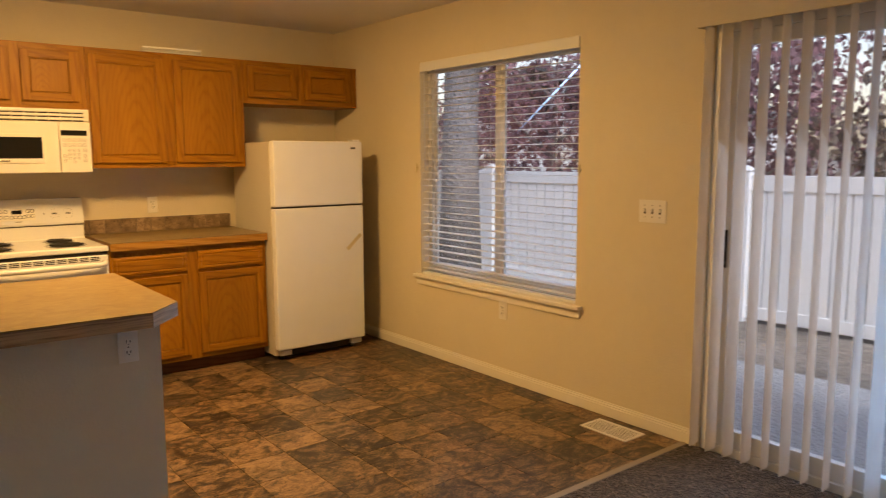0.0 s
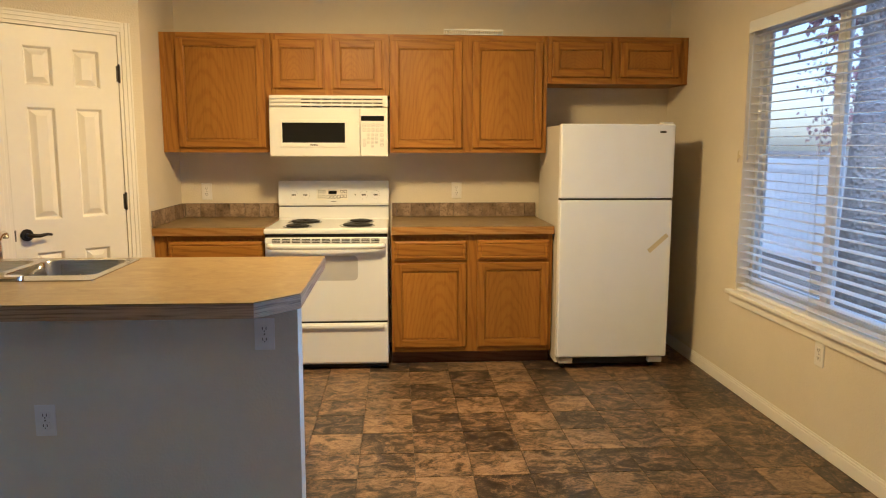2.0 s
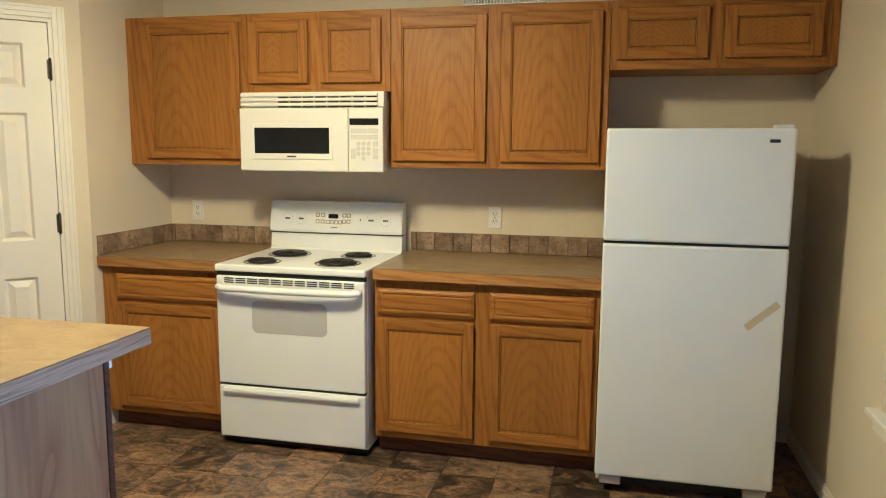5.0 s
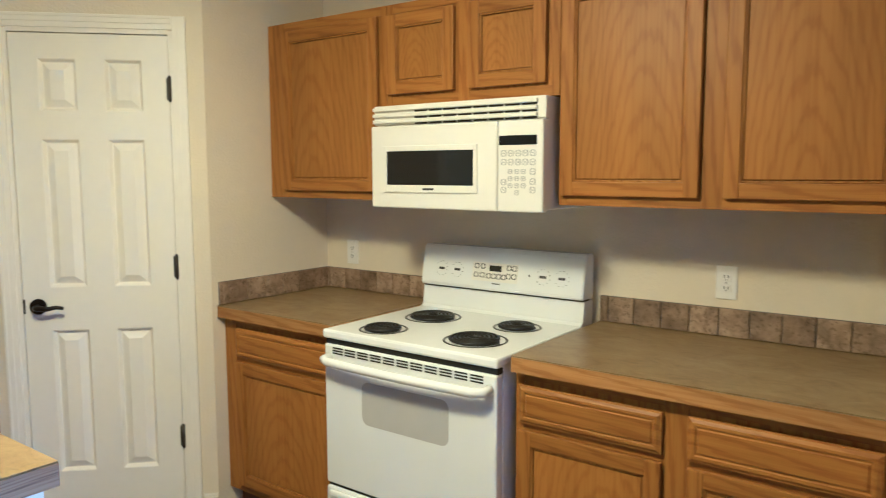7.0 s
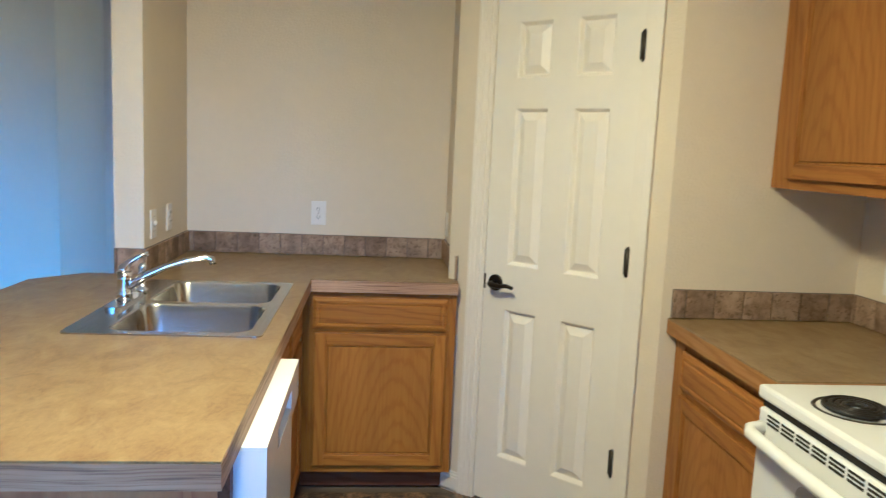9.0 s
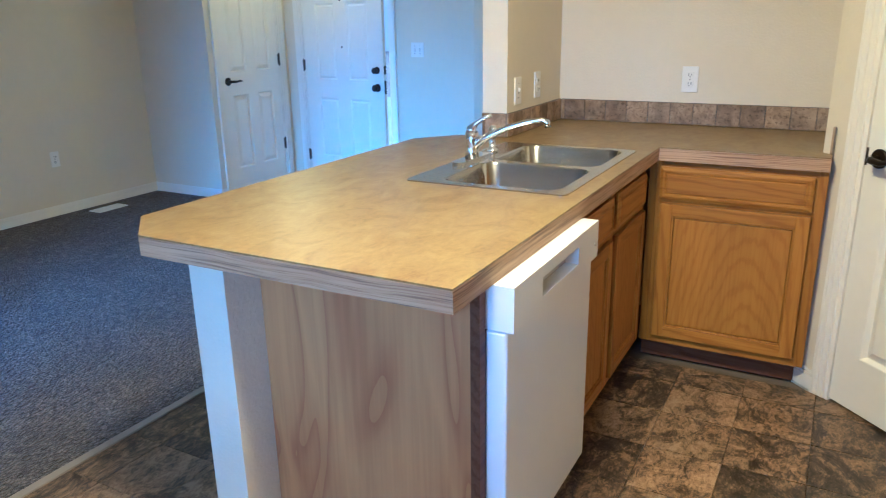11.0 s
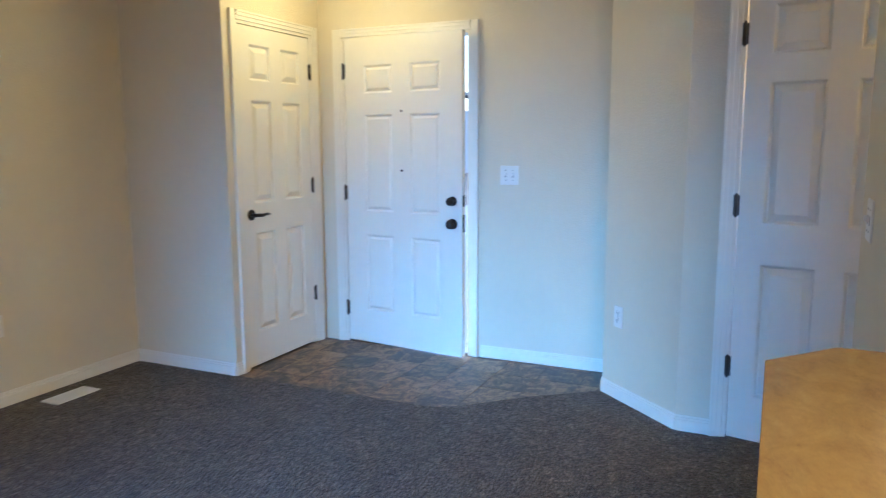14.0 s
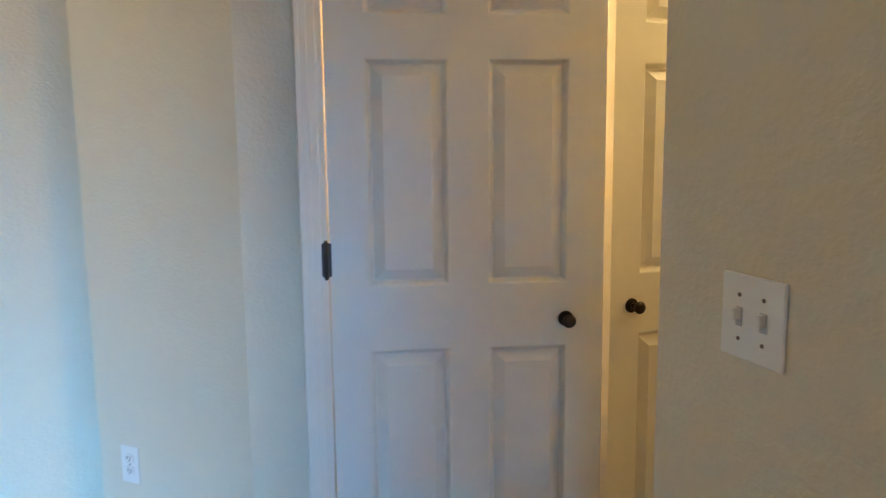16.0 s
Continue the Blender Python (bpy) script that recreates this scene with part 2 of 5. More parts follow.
def edge_grain(name):
    """Sawn oak edging: pale wood with long dark pores that wander along the strip."""
    n = Nodes(name, 0.5)
    sway = n.noise(n.coords((3.0, 3.0, 3.0), loose=True), 1.3, 2.0)
    c = n.add("ShaderNodeVectorMath", {0: n.coords((2.6, 5.0, 140.0), loose=True), 1: n.add("ShaderNodeCombineXYZ", {2: n.math("MULTIPLY", sway, 2.6)}).outputs[0]}, operation="ADD").outputs[0]
    pores = n.noise(c, 1.6, 3.0, 0.6)
    tone = n.noise(n.coords((1.5, 4.0, 8.0), loose=True), 2.0, 3.0)
    wood = n.ramp(tone, [(0.3, (0.36, 0.215, 0.105)), (0.7, (0.48, 0.32, 0.175))])
    n.colour(n.mix(0.85, wood, n.ramp(pores, [(0.36, (0.36, 0.31, 0.26)), (0.48, (0.82, 0.79, 0.75)), (0.58, (1, 1, 1))]), "MULTIPLY")).rough(pores, 0.62, 0.45).bump(pores, 0.3, 0.001)
    return n.m


OAK_EDGE = edge_grain("oak_edge_grain")
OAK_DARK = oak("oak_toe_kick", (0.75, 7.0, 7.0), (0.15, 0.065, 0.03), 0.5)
PLY = oak("birch_plywood", (3.0, 3.0, 0.35), (0.45, 0.265, 0.115), 0.5, 1.3)
def veneer(name):
    """Rotary-cut birch plywood: broad wandering figure with darker flames."""
    n = Nodes(name, 0.5)
    v = n.coords((3.4, 3.4, 0.55))
    f = n.noise(v, 1.5, 2.0, 0.4, 0.9)
    lines = n.ramp(n.math("FRACT", n.math("MULTIPLY", f, 4.3)), [(0.0, (0.36, 0.13, 0.042)), (0.22, (0.46, 0.205, 0.064)), (0.65, (0.53, 0.248, 0.08)), (1.0, (0.44, 0.195, 0.06))])
    fibre = n.noise(n.coords((30.0, 30.0, 1.2)), 2.0, 3.0)
    n.colour(n.mix(0.5, lines, n.ramp(fibre, [(0.36, (0.80, 0.76, 0.70)), (0.60, (1, 1, 1))]), "MULTIPLY")).rough(fibre, 0.55, 0.42).bump(fibre, 0.15, 0.0008)
    return n.m


VENEER = veneer("birch_veneer")
OAK_FRONT = oak("oak_counter_edge", (0.75, 7.0, 7.0), (0.42, 0.225, 0.05), 0.42)
SLATE = slate("slate_vinyl")
JOINT = plain("vinyl_joint", (0.15, 0.125, 0.098), 0.7)
STONE = stone("travertine")
GROUT = plain("grout", (0.15, 0.125, 0.105), 0.9)
TOP = laminate("worktop_laminate")
CARPET = carpet_pile("carpet_pile")
ENAMEL = plain("white_enamel", (0.80, 0.81, 0.80), 0.22, 0.0, 0.02)
FRIDGE = plain("fridge_enamel", (0.83, 0.85, 0.86), 0.34, 0.0, 0.03)
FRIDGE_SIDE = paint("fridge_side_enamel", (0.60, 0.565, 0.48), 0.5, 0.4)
BISQUE = plain("bisque_plastic", (0.80, 0.775, 0.69), 0.35, 0.0, 0.02)
GREY_GLASS = plain("oven_window_glass", (0.50, 0.49, 0.47), 0.2)
BLACK_GLASS = plain("black_glass", (0.012, 0.012, 0.012), 0.08)
DARK = plain("dark_gap", (0.02, 0.019, 0.018), 0.8)
INK = plain("dark_ink", (0.035, 0.033, 0.031), 0.6)
BRONZE = plain("oil_rubbed_bronze", (0.028, 0.022, 0.018), 0.38, 0.7)
HINGE = plain("dark_hinge_metal", (0.075, 0.066, 0.056), 0.42, 0.8)
PAN = plain("stained_drip_pan", (0.06, 0.057, 0.054), 0.35, 0.6)
CHROME = plain("chrome", (0.78, 0.78, 0.78), 0.07, 1.0)
STRIP = plain("carpet_strip_metal", (0.36, 0.31, 0.24), 0.4, 0.3)
STEEL = brushed("brushed_steel")
COIL = burn_coil("burner_coil")
VINYL = plain("white_vinyl", (0.80, 0.80, 0.78), 0.45, 0.0, 0.04)
SLAT = thin("blind_slat_white", (0.88, 0.88, 0.86), 0.45, 0.6)
VANE = thin("vertical_vane_white", (0.87, 0.85, 0.82), 0.5, 0.6)
PANE = glass("window_glass")
PLATE = plain("switch_plate_plastic", (0.79, 0.76, 0.69), 0.35, 0.0, 0.02)
TAPE = plain("yellowed_tape", (0.70, 0.60, 0.34), 0.5, 0.0, 0.25)
CONCRETE = gravel("patio_concrete", (0.36, 0.355, 0.34), (0.46, 0.45, 0.43), 30)
LITTER = gravel("leaf_litter", (0.10, 0.08, 0.06), (0.30, 0.25, 0.20), 14)
RED_LEAF = leafage("red_leaves", (0.15, 0.075, 0.08), (0.30, 0.16, 0.165))
BROWN_LEAF = leafage("brown_leaves", (0.09, 0.07, 0.06), (0.25, 0.19, 0.15))
BARK = gravel("bark", (0.19, 0.17, 0.16), (0.36, 0.33, 0.31), 25)
SIDING = paint("grey_siding", (0.33, 0.32, 0.35), 0.7)
ROOF = gravel("roof_shingle", (0.07, 0.065, 0.06), (0.13, 0.12, 0.11), 12)


# ---- mesh helpers ----
def box(bm, x0, x1, y0, y1, z0, z1, bevel=0.0, m=None):
    """A box added to bm, its edges eased by bevel metres."""
    b = bmesh.new()
    bmesh.ops.create_cube(b, size=1.0)
    for v in b.verts:
        v.co = Vector(((x0 + x1) / 2 + v.co.x * (x1 - x0), (y0 + y1) / 2 + v.co.y * (y1 - y0), (z0 + z1) / 2 + v.co.z * (z1 - z0)))
    if bevel:
        bmesh.ops.bevel(b, geom=b.edges[:], offset=bevel, segments=2, affect="EDGES", profile=0.5)
    return join(bm, b, m)


def join(bm, b, m=None):
    if m is not None:
        b.transform(m)
    made = {v: bm.verts.new(v.co) for v in b.verts}
    for f in b.faces:
        bm.faces.new([made[v] for v in f.verts]).smooth = f.smooth
    b.free()
    return bm


def tube(bm, r, z0, z1, at=(0, 0), seg=24, axis="z", r2=None, bevel=0.0):
    b = bmesh.new()
    bmesh.ops.create_cone(b, cap_ends=True, segments=seg, radius1=r, radius2=r if r2 is None else r2, depth=z1 - z0)
    for v in b.verts:
        v.co.z += (z0 + z1) / 2
    if bevel:
        bmesh.ops.bevel(b, geom=[e for e in b.edges if abs(e.verts[0].co.z - e.verts[1].co.z) < 1e-6], offset=bevel, segments=2, affect="EDGES")
    for f in b.faces:
        f.smooth = len(f.verts) == 4
    if axis == "y":
        b.transform(Matrix.Rotation(radians(90), 4, "X"))
        b.transform(Matrix.Translation((at[0], 0, at[1])))
    elif axis == "x":
        b.transform(Matrix.Rotation(radians(90), 4, "Y"))
        b.transform(Matrix.Translation((0, at[0], at[1])))
    else:
        b.transform(Matrix.Translation((at[0], at[1], 0)))
    return join(bm, b)


def sweep(bm, points, r, seg=10):
    """A round bar along a line of points; r is one radius or one for each point."""
    pts = [Vector(p) for p in points]
    rr = r if isinstance(r, (list, tuple)) else [r] * len(pts)
    rings = []
    side = None
    for i, p in enumerate(pts):
        d = (pts[min(i + 1, len(pts) - 1)] - pts[max(i - 1, 0)]).normalized()
        if side is None:
            side = d.orthogonal().normalized()
        side = (side - d * side.dot(d)).normalized()
        up = d.cross(side)
        rings.append([bm.verts.new(p + (side * math.cos(a) + up * math.sin(a)) * rr[i]) for a in [2 * math.pi * k / seg for k in range(seg)]])
    for a, b in zip(rings, rings[1:]):
        for k in range(seg):
            bm.faces.new((a[k], a[(k + 1) % seg], b[(k + 1) % seg], b[k])).smooth = True
    bm.faces.new(rings[0][::-1])
    bm.faces.new(rings[-1])
    return bm


def prism(bm, loop, z0, z1, holes=()):
    """An upright prism over a flat outline, with holes through it."""
    b = bmesh.new()
    edges = []
    for ring in (loop, *holes):
        vs = [b.verts.new((x, y, z1)) for x, y in ring]
        edges += [b.edges.new((vs[i], vs[(i + 1) % len(vs)])) for i in range(len(vs))]
    bmesh.ops.triangle_fill(b, use_beauty=True, edges=edges)
    bmesh.ops.recalc_face_normals(b, faces=b.faces[:])
    if b.faces and b.faces[:][0].normal.z < 0:
        bmesh.ops.reverse_faces(b, faces=b.faces[:])
    r = bmesh.ops.extrude_face_region(b, geom=b.faces[:])
    top = [v for v in r["geom"] if isinstance(v, bmesh.types.BMVert)]
    for v in b.verts:
        if v not in top:
            v.co.z = z0
    bmesh.ops.recalc_face_normals(b, faces=b.faces[:])
    return join(bm, b)


def rounded(x0, x1, y0, y1, r, n=5):
    out = []
    for cx, cy, a0 in ((x1 - r, y1 - r, 0), (x0 + r, y1 - r, 90), (x0 + r, y0 + r, 180), (x1 - r, y0 + r, 270)):
        out += [(cx + r * math.cos(radians(a0 + 90 * k / n)), cy + r * math.sin(radians(a0 + 90 * k / n))) for k in range(n + 1)]
    return out


def mesh_of(name, bm, material):
    me = bpy.data.meshes.new(name)
    bmesh.ops.recalc_face_normals(bm, faces=bm.faces[:])
    bm.to_mesh(me)
    bm.free()
    me.materials.append(material)
    return me


def part(name, bm, material, parent, label=""):
    ob = new(name, mesh_of(name, bm, material))
    ob.parent = parent
    if label:
        ob["label"] = label
    return ob


def piece(name, me, parent, m):
    ob = new(name, me)
    ob.parent = parent
    ob.matrix_basis = m
    return ob


def thing(name, m, label, category, group="", kind=""):
    ob = new(name)
    ob.matrix_basis = m
    ob.empty_display_size = 0.1
    return tagged(ob, label, category, group, kind)


def solid(name, bm, material, label="", category="", kind="structure", group=""):
    return tagged(new(name, mesh_of(name, bm, material)), label, category, group, kind)


def slab(name, x0, x1, y0, y1, z0, z1, material, label="", category="", kind="structure"):
    return solid(name, box(bmesh.new(), x0, x1, y0, y1, z0, z1), material, label, category, kind)


# ---- the shell ----
E_WALL, N_WALL, W_WALL, S_WALL, TOP_Z = 3.42, 5.685, -3.035, -0.865, 2.45
K_WEST, PANTRY_Y, PANTRY_X = -1.265, 4.362, -0.042
WING_S, WING_N, WING_END, HALL_X = 3.005, 3.118, -0.605, -1.325
BATH_X = -2.29


def wall(name, boxes, label="beige painted drywall wall with a sprayed texture"):
    bm = bmesh.new()
    for b in boxes:
        box(bm, *b)
    return solid(name, bm, WALL, label, "wall")


T = 0.14
WY0, WY1, WZ0, WZ1 = 3.000, 4.485, 0.588, 2.100
PY0, PY1, PZ1 = 0.36, 2.19, 2.045
wall("wall_east", [(E_WALL, E_WALL + T, S_WALL, PY0, -0.2, TOP_Z), (E_WALL, E_WALL + T, PY0, PY1, PZ1, TOP_Z), (E_WALL, E_WALL + T, PY1, WY0, -0.2, TOP_Z),
                   (E_WALL, E_WALL + T, WY0, WY1, -0.2, WZ0), (E_WALL, E_WALL + T, WY0, WY1, WZ1, TOP_Z), (E_WALL, E_WALL + T, WY1, N_WALL + T, -0.2, TOP_Z)])
wall("wall_north", [(W_WALL - T, E_WALL, N_WALL, N_WALL + T, -0.2, TOP_Z)])
wall("wall_south", [(W_WALL - T, E_WALL + T, S_WALL - T, S_WALL, -0.2, TOP_Z)])
FD0, FD1, FDZ = 0.092, 1.015, 2.045
wall("wall_west", [(W_WALL - T, W_WALL, S_WALL, FD0, -0.2, TOP_Z), (W_WALL - T, W_WALL, FD0, FD1, FDZ, TOP_Z), (W_WALL - T, W_WALL, FD1, N_WALL, -0.2, TOP_Z)])
# coat closet that juts out beside the entry
CL_X, CL_Y, CD0, CD1, CDZ = -2.085, -0.085, -2.935, -2.198, 2.06
wall("wall_closet", [(CL_X - 0.11, CL_X, S_WALL, CL_Y, -0.2, TOP_Z), (CD1, CL_X - 0.11, CL_Y - 0.11, CL_Y, -0.2, TOP_Z), (CD0, CD1, CL_Y - 0.11, CL_Y, CDZ, TOP_Z), (W_WALL, CD0, CL_Y - 0.11, CL_Y, -0.2, TOP_Z)])
# slanted corner between the entry and the double doors
CA, CB = (-2.70, 1.945), (-2.29, 2.385)
bm = bmesh.new()
prism(bm, [(W_WALL, 1.945), CA, CB, (BATH_X, 2.545), (BATH_X - 0.11, 2.545), (BATH_X - 0.11, 2.43), (-2.755, 2.06), (W_WALL, 2.06)], -0.2, TOP_Z)
solid("wall_slanted_entry", bm, WALL, "slanted beige drywall corner beside the entry", "wall")
BD0, BD1, BDZ = 2.595, 4.185, 2.06
wall("wall_double_doors", [(BATH_X - 0.11, BATH_X, BD0 - 0.05, BD0, -0.2, TOP_Z), (BATH_X - 0.11, BATH_X, BD0, BD1, BDZ, TOP_Z), (BATH_X - 0.11, BATH_X, BD1, N_WALL, -0.2, TOP_Z)])
wall("wall_wing", [(HALL_X, WING_END, WING_S, WING_N, -0.2, TOP_Z)], "short beige drywall wing wall between kitchen and living room")
wall("wall_kitchen_west", [(HALL_X, K_WEST, WING_N, N_WALL, -0.2, TOP_Z)])
# corner pantry: two short walls and a slanted door wall
Q0, Q1 = Vector((-0.706, 4.328)), Vector((-0.042, 4.992))
bm = bmesh.new()
box(bm, K_WEST, Q0.x, PANTRY_Y, PANTRY_Y + 0.10, -0.2, TOP_Z)
box(bm, PANTRY_X - 0.10, PANTRY_X, Q1.y, N_WALL, -0.2, TOP_Z)
solid("wall_pantry_sides", bm, WALL, "beige drywall sides of the corner pantry", "wall")
PD_A, PD_B = 0.170, 0.814
diag = pose(Q0.x, Q0.y, 0, 0, 0, 45)
QL = (Q1 - Q0).length
bm = bmesh.new()
box(bm, 0, PD_A, 0, 0.10, -0.2, TOP_Z)
box(bm, PD_A, PD_B, 0, 0.10, 2.06, TOP_Z)
box(bm, PD_B, QL, 0, 0.10, -0.2, TOP_Z)
solid("wall_pantry_slanted", bm, WALL, "slanted beige drywall wall around the pantry door", "wall").matrix_basis = diag

slab("ceiling", W_WALL - T, E_WALL + T, S_WALL - T, N_WALL + T, TOP_Z, TOP_Z + 0.12, CEIL, "off-white sprayed drywall ceiling", "ceiling")
slab("subfloor", W_WALL - T, E_WALL + T, S_WALL - T, N_WALL + T, -0.2, -0.014, JOINT, "brown joint bed under the flooring", "floor")

# carpet: living room, hall and double-door closet
STRIP_Y = 2.26
bm = bmesh.new()
prism(bm, [(E_WALL, S_WALL), (E_WALL, STRIP_Y), (-0.55, STRIP_Y), (-0.55, WING_S), (HALL_X, WING_S), (HALL_X, N_WALL), (W_WALL, N_WALL), (W_WALL, 2.06), (-2.69, 2.06), (-2.69, 1.93), (-2.45, 1.62), (-2.24, 1.40), (-2.12, 1.28), (-2.085, 1.15), (-2.085, CL_Y + 0.02), (CL_X, CL_Y + 0.02), (CL_X, S_WALL)], -0.014, 0.004)
solid("carpet", bm, CARPET, "grey-brown flecked cut-pile carpet", "carpet")


# ---- trim ----
def baseboard(p, q, name="baseboard"):
    """A stepped board along the foot of a wall; the room lies to the left of the way from p to q."""
    p, q = Vector(p), Vector(q)
    d = q - p
    n = d.length
    bm = bmesh.new()
    box(bm, 0, n, 0, 0.011, 0.002, 0.058, 0.002)
    box(bm, 0, n, 0, 0.008, 0.058, 0.070, 0.002)
    box(bm, 0, n, 0, 0.005, 0.070, 0.082, 0.002)
    ob = solid(name, bm, TRIM, "off-white painted wooden baseboard", "baseboard")
    ob.matrix_basis = pose(p.x, p.y, 0, 0, 0, math.degrees(math.atan2(d.y, d.x)))
    return ob


for p, q in [((E_WALL, PY1 + 0.01), (E_WALL, N_WALL)), ((CL_X, S_WALL), (E_WALL, S_WALL)), ((E_WALL, S_WALL), (E_WALL, PY0 - 0.01)), ((CL_X, CL_Y), (CL_X, S_WALL)),
             ((W_WALL, 1.945), (W_WALL, FD1 + 0.075)), (CA, (W_WALL, 1.945)), (CB, CA), ((BATH_X, 2.545), CB), ((WING_END, WING_S), (HALL_X, WING_S)), ((HALL_X, WING_S), (HALL_X, N_WALL)),
             ((E_WALL, N_WALL), (2.5, N_WALL)), ((CD1 + 0.06, CL_Y), (CL_X, CL_Y))]:
    baseboard(p, q)
for a, b in ((0.0, PD_A - 0.065), (PD_B + 0.065, QL)):
    pa, pb = diag @ Vector((b, 0, 0)), diag @ Vector((a, 0, 0))
    baseboard(pa.xy, pb.xy)


def casing(name, m, a, b, top, parent_label="off-white painted stepped door casing", depth=0.10):
    """Trim round an opening from a to b in the frame m, whose front looks to -y, and the jamb that lines it."""
    root = thing(name, m, parent_label, "door frame", kind="structure")
    W = 0.058
    for x0, x1, z0, z1 in ((a - W, a - 0.004, 0, top + W), (b + 0.004, b + W, 0, top + W), (a - 0.004, b + 0.004, top + 0.004, top + W)):
        bm = bmesh.new()
        box(bm, x0, x1, -0.010, 0, z0, z1, 0.002)
        if z1 - z0 > 1:
            inner = x0 < a
            box(bm, x0 + (0 if inner else 0.022), x1 - (0.022 if inner else 0), -0.015, -0.010, z0, z1, 0.002)
            box(bm, *((x0, x0 + 0.012) if inner else (x1 - 0.012, x1)), -0.019, -0.015, z0, z1, 0.0015)
        else:
            box(bm, x0, x1, -0.015, -0.010, z0 + 0.022, z1, 0.002)
            box(bm, x0, x1, -0.019, -0.015, z1 - 0.012, z1, 0.0015)
        part("casing", bm, TRIM, root)
    bm = bmesh.new()
    for x0, x1, z0, z1 in ((a - 0.004, a + 0.014, 0, top), (b - 0.014, b + 0.004, 0, top), (a + 0.014, b - 0.014, top - 0.014, top + 0.004)):
        box(bm, x0, x1, -0.002, depth + 0.002, z0, z1)
    part("jamb", bm, TRIM, root)
    return root


def panel_door(name, m, w, h, label, sides, category="door", flat=False):
    """A six-panel moulded door, front to -y, hinge pins and knob by sides: ('right' hinge) or ('left')."""
    root = thing(name, m, label, category, kind="structure")
    t = 0.035
    sw, mw = (0.158, 0.135) if flat else (0.104, 0.108)
    pw = (w - 2 * sw - mw) / 2
    rows = [(0.225, 0.745), (0.90, 1.535), (1.67, 1.85)] if flat else [(0.203, 0.818), (0.997, 1.608), (1.721, 1.931)]
    holes = [[(x0, z0), (x0 + pw, z0), (x0 + pw, z1), (x0, z1)] for x0 in (sw, sw + pw + mw) for z0, z1 in rows]
    bm = prism(bmesh.new(), [(0, 0), (w, 0), (w, h), (0, h)], -t, 0, holes)
    bm.transform(Matrix.Rotation(radians(90), 4, "X"))
    leaf = part("leaf", bm, DOOR, root)
    for x0 in (sw, sw + pw + mw):
        for z0, z1 in rows:
            b = bmesh.new()
            g = 0.018 if not flat else 0.011
            s = 0.046 if not flat else 0.032
            rings = []
            for inset, depth in ((0.0, 0.0), (0.004, 0.002), (0.013, g), (0.017, g), (s, 0.001), (s + 0.002, 0.001)):
                rings.append([b.verts.new((x, depth, z)) for x, z in ((x0 + inset, z0 + inset), (x0 + pw - inset, z0 + inset), (x0 + pw - inset, z1 - inset), (x0 + inset, z1 - inset))])
            for r0, r1 in zip(rings, rings[1:]):
                for k in range(4):
                    b.faces.new((r0[k], r0[(k + 1) % 4], r1[(k + 1) % 4], r1[k]))
            b.faces.new(rings[-1])
            back = [b.verts.new((x, t - 0.004, z)) for x, z in ((x0, z0), (x0 + pw, z0), (x0 + pw, z1), (x0, z1))]
            b.faces.new(back[::-1])
            part("panel", b, DOOR, root)
    return root


def door_hinges(root, x, heights, mat=None):
    for z in heights:
        bm = bmesh.new()
        tube(bm, 0.0075, z - 0.048, z + 0.048, (x, -0.006), 10)
        box(bm, x - 0.014, x + 0.014, -0.003, 0.001, z - 0.045, z + 0.045)
        for k in (-0.05, 0.05):
            tube(bm, 0.005, z + k - 0.004, z + k + 0.004, (x, -0.006), 8)
        part("hinge", bm, mat or HINGE, root, "dark bronze butt hinge")


def lever(root, x, z, way):
    bm = bmesh.new()
    tube(bm, 0.033, 0.0, 0.012, (x, -z), 24, "y", bevel=0.003)
    bm.transform(Matrix.Translation((0, 0, 0)))
    fix(bm, x, z)
    rose = part("rose", bm, BRONZE, root, "dark bronze rose")
    bm = bmesh.new()
    sweep(bm, [(x, -0.010, z), (x, -0.048, z), (x + 0.012 * way, -0.056, z), (x + 0.05 * way, -0.056, z - 0.003), (x + 0.085 * way, -0.053, z + 0.003), (x + 0.112 * way, -0.052, z - 0.002)], [0.011, 0.011, 0.012, 0.010, 0.008, 0.007])
    part("lever", bm, BRONZE, root, "dark bronze lever handle")


def fix(bm, x, z):
    """Sets a disc turned along y so that it stands at x, z with its back on the door's face."""
    c = sum((v.co for v in bm.verts), Vector()) / len(bm.verts)
    lo = max(v.co.y for v in bm.verts)
    for v in bm.verts:
        v.co += Vector((x - c.x, -lo, z - c.z))


def knob(root, x, z, r=0.026, mat=None, name="knob"):
    bm = bmesh.new()
    tube(bm, r * 1.15, 0, 0.008, (x, z), 20, "y", bevel=0.002)
    fix(bm, x, z)
    b = bmesh.new()
    tube(b, r * 0.45, 0, 0.03, (x, z), 14, "y")
    fix(b, x, z)
    join(bm, b)
    b = bmesh.new()
    bmesh.ops.create_uvsphere(b, u_segments=18, v_segments=12, radius=r)
    for f in b.faces:
        f.smooth = True
    b.transform(Matrix.Translation((x, -0.042, z)) @ Matrix.Diagonal((1, 0.62, 1, 1)))
    join(bm, b)
    part(name, bm, mat or BRONZE, root, "dark bronze round knob")


# pantry door, closed
casing("door_frame_pantry", diag, PD_A, PD_B, 2.06)
d = panel_door("door_pantry", diag @ pose(PD_A + 0.017, 0.004, 0.012), PD_B - PD_A - 0.034, 2.03, "closed white six-panel pantry door with a dark lever handle", "right")
door_hinges(d, PD_B - PD_A - 0.030, (0.335, 1.075, 1.815))
lever(d, 0.058, 0.920, 1)
bm = box(bmesh.new(), -0.002, 0.006, -0.003, 0.01, 0.89, 0.95)
part("latch", bm, HINGE, d)

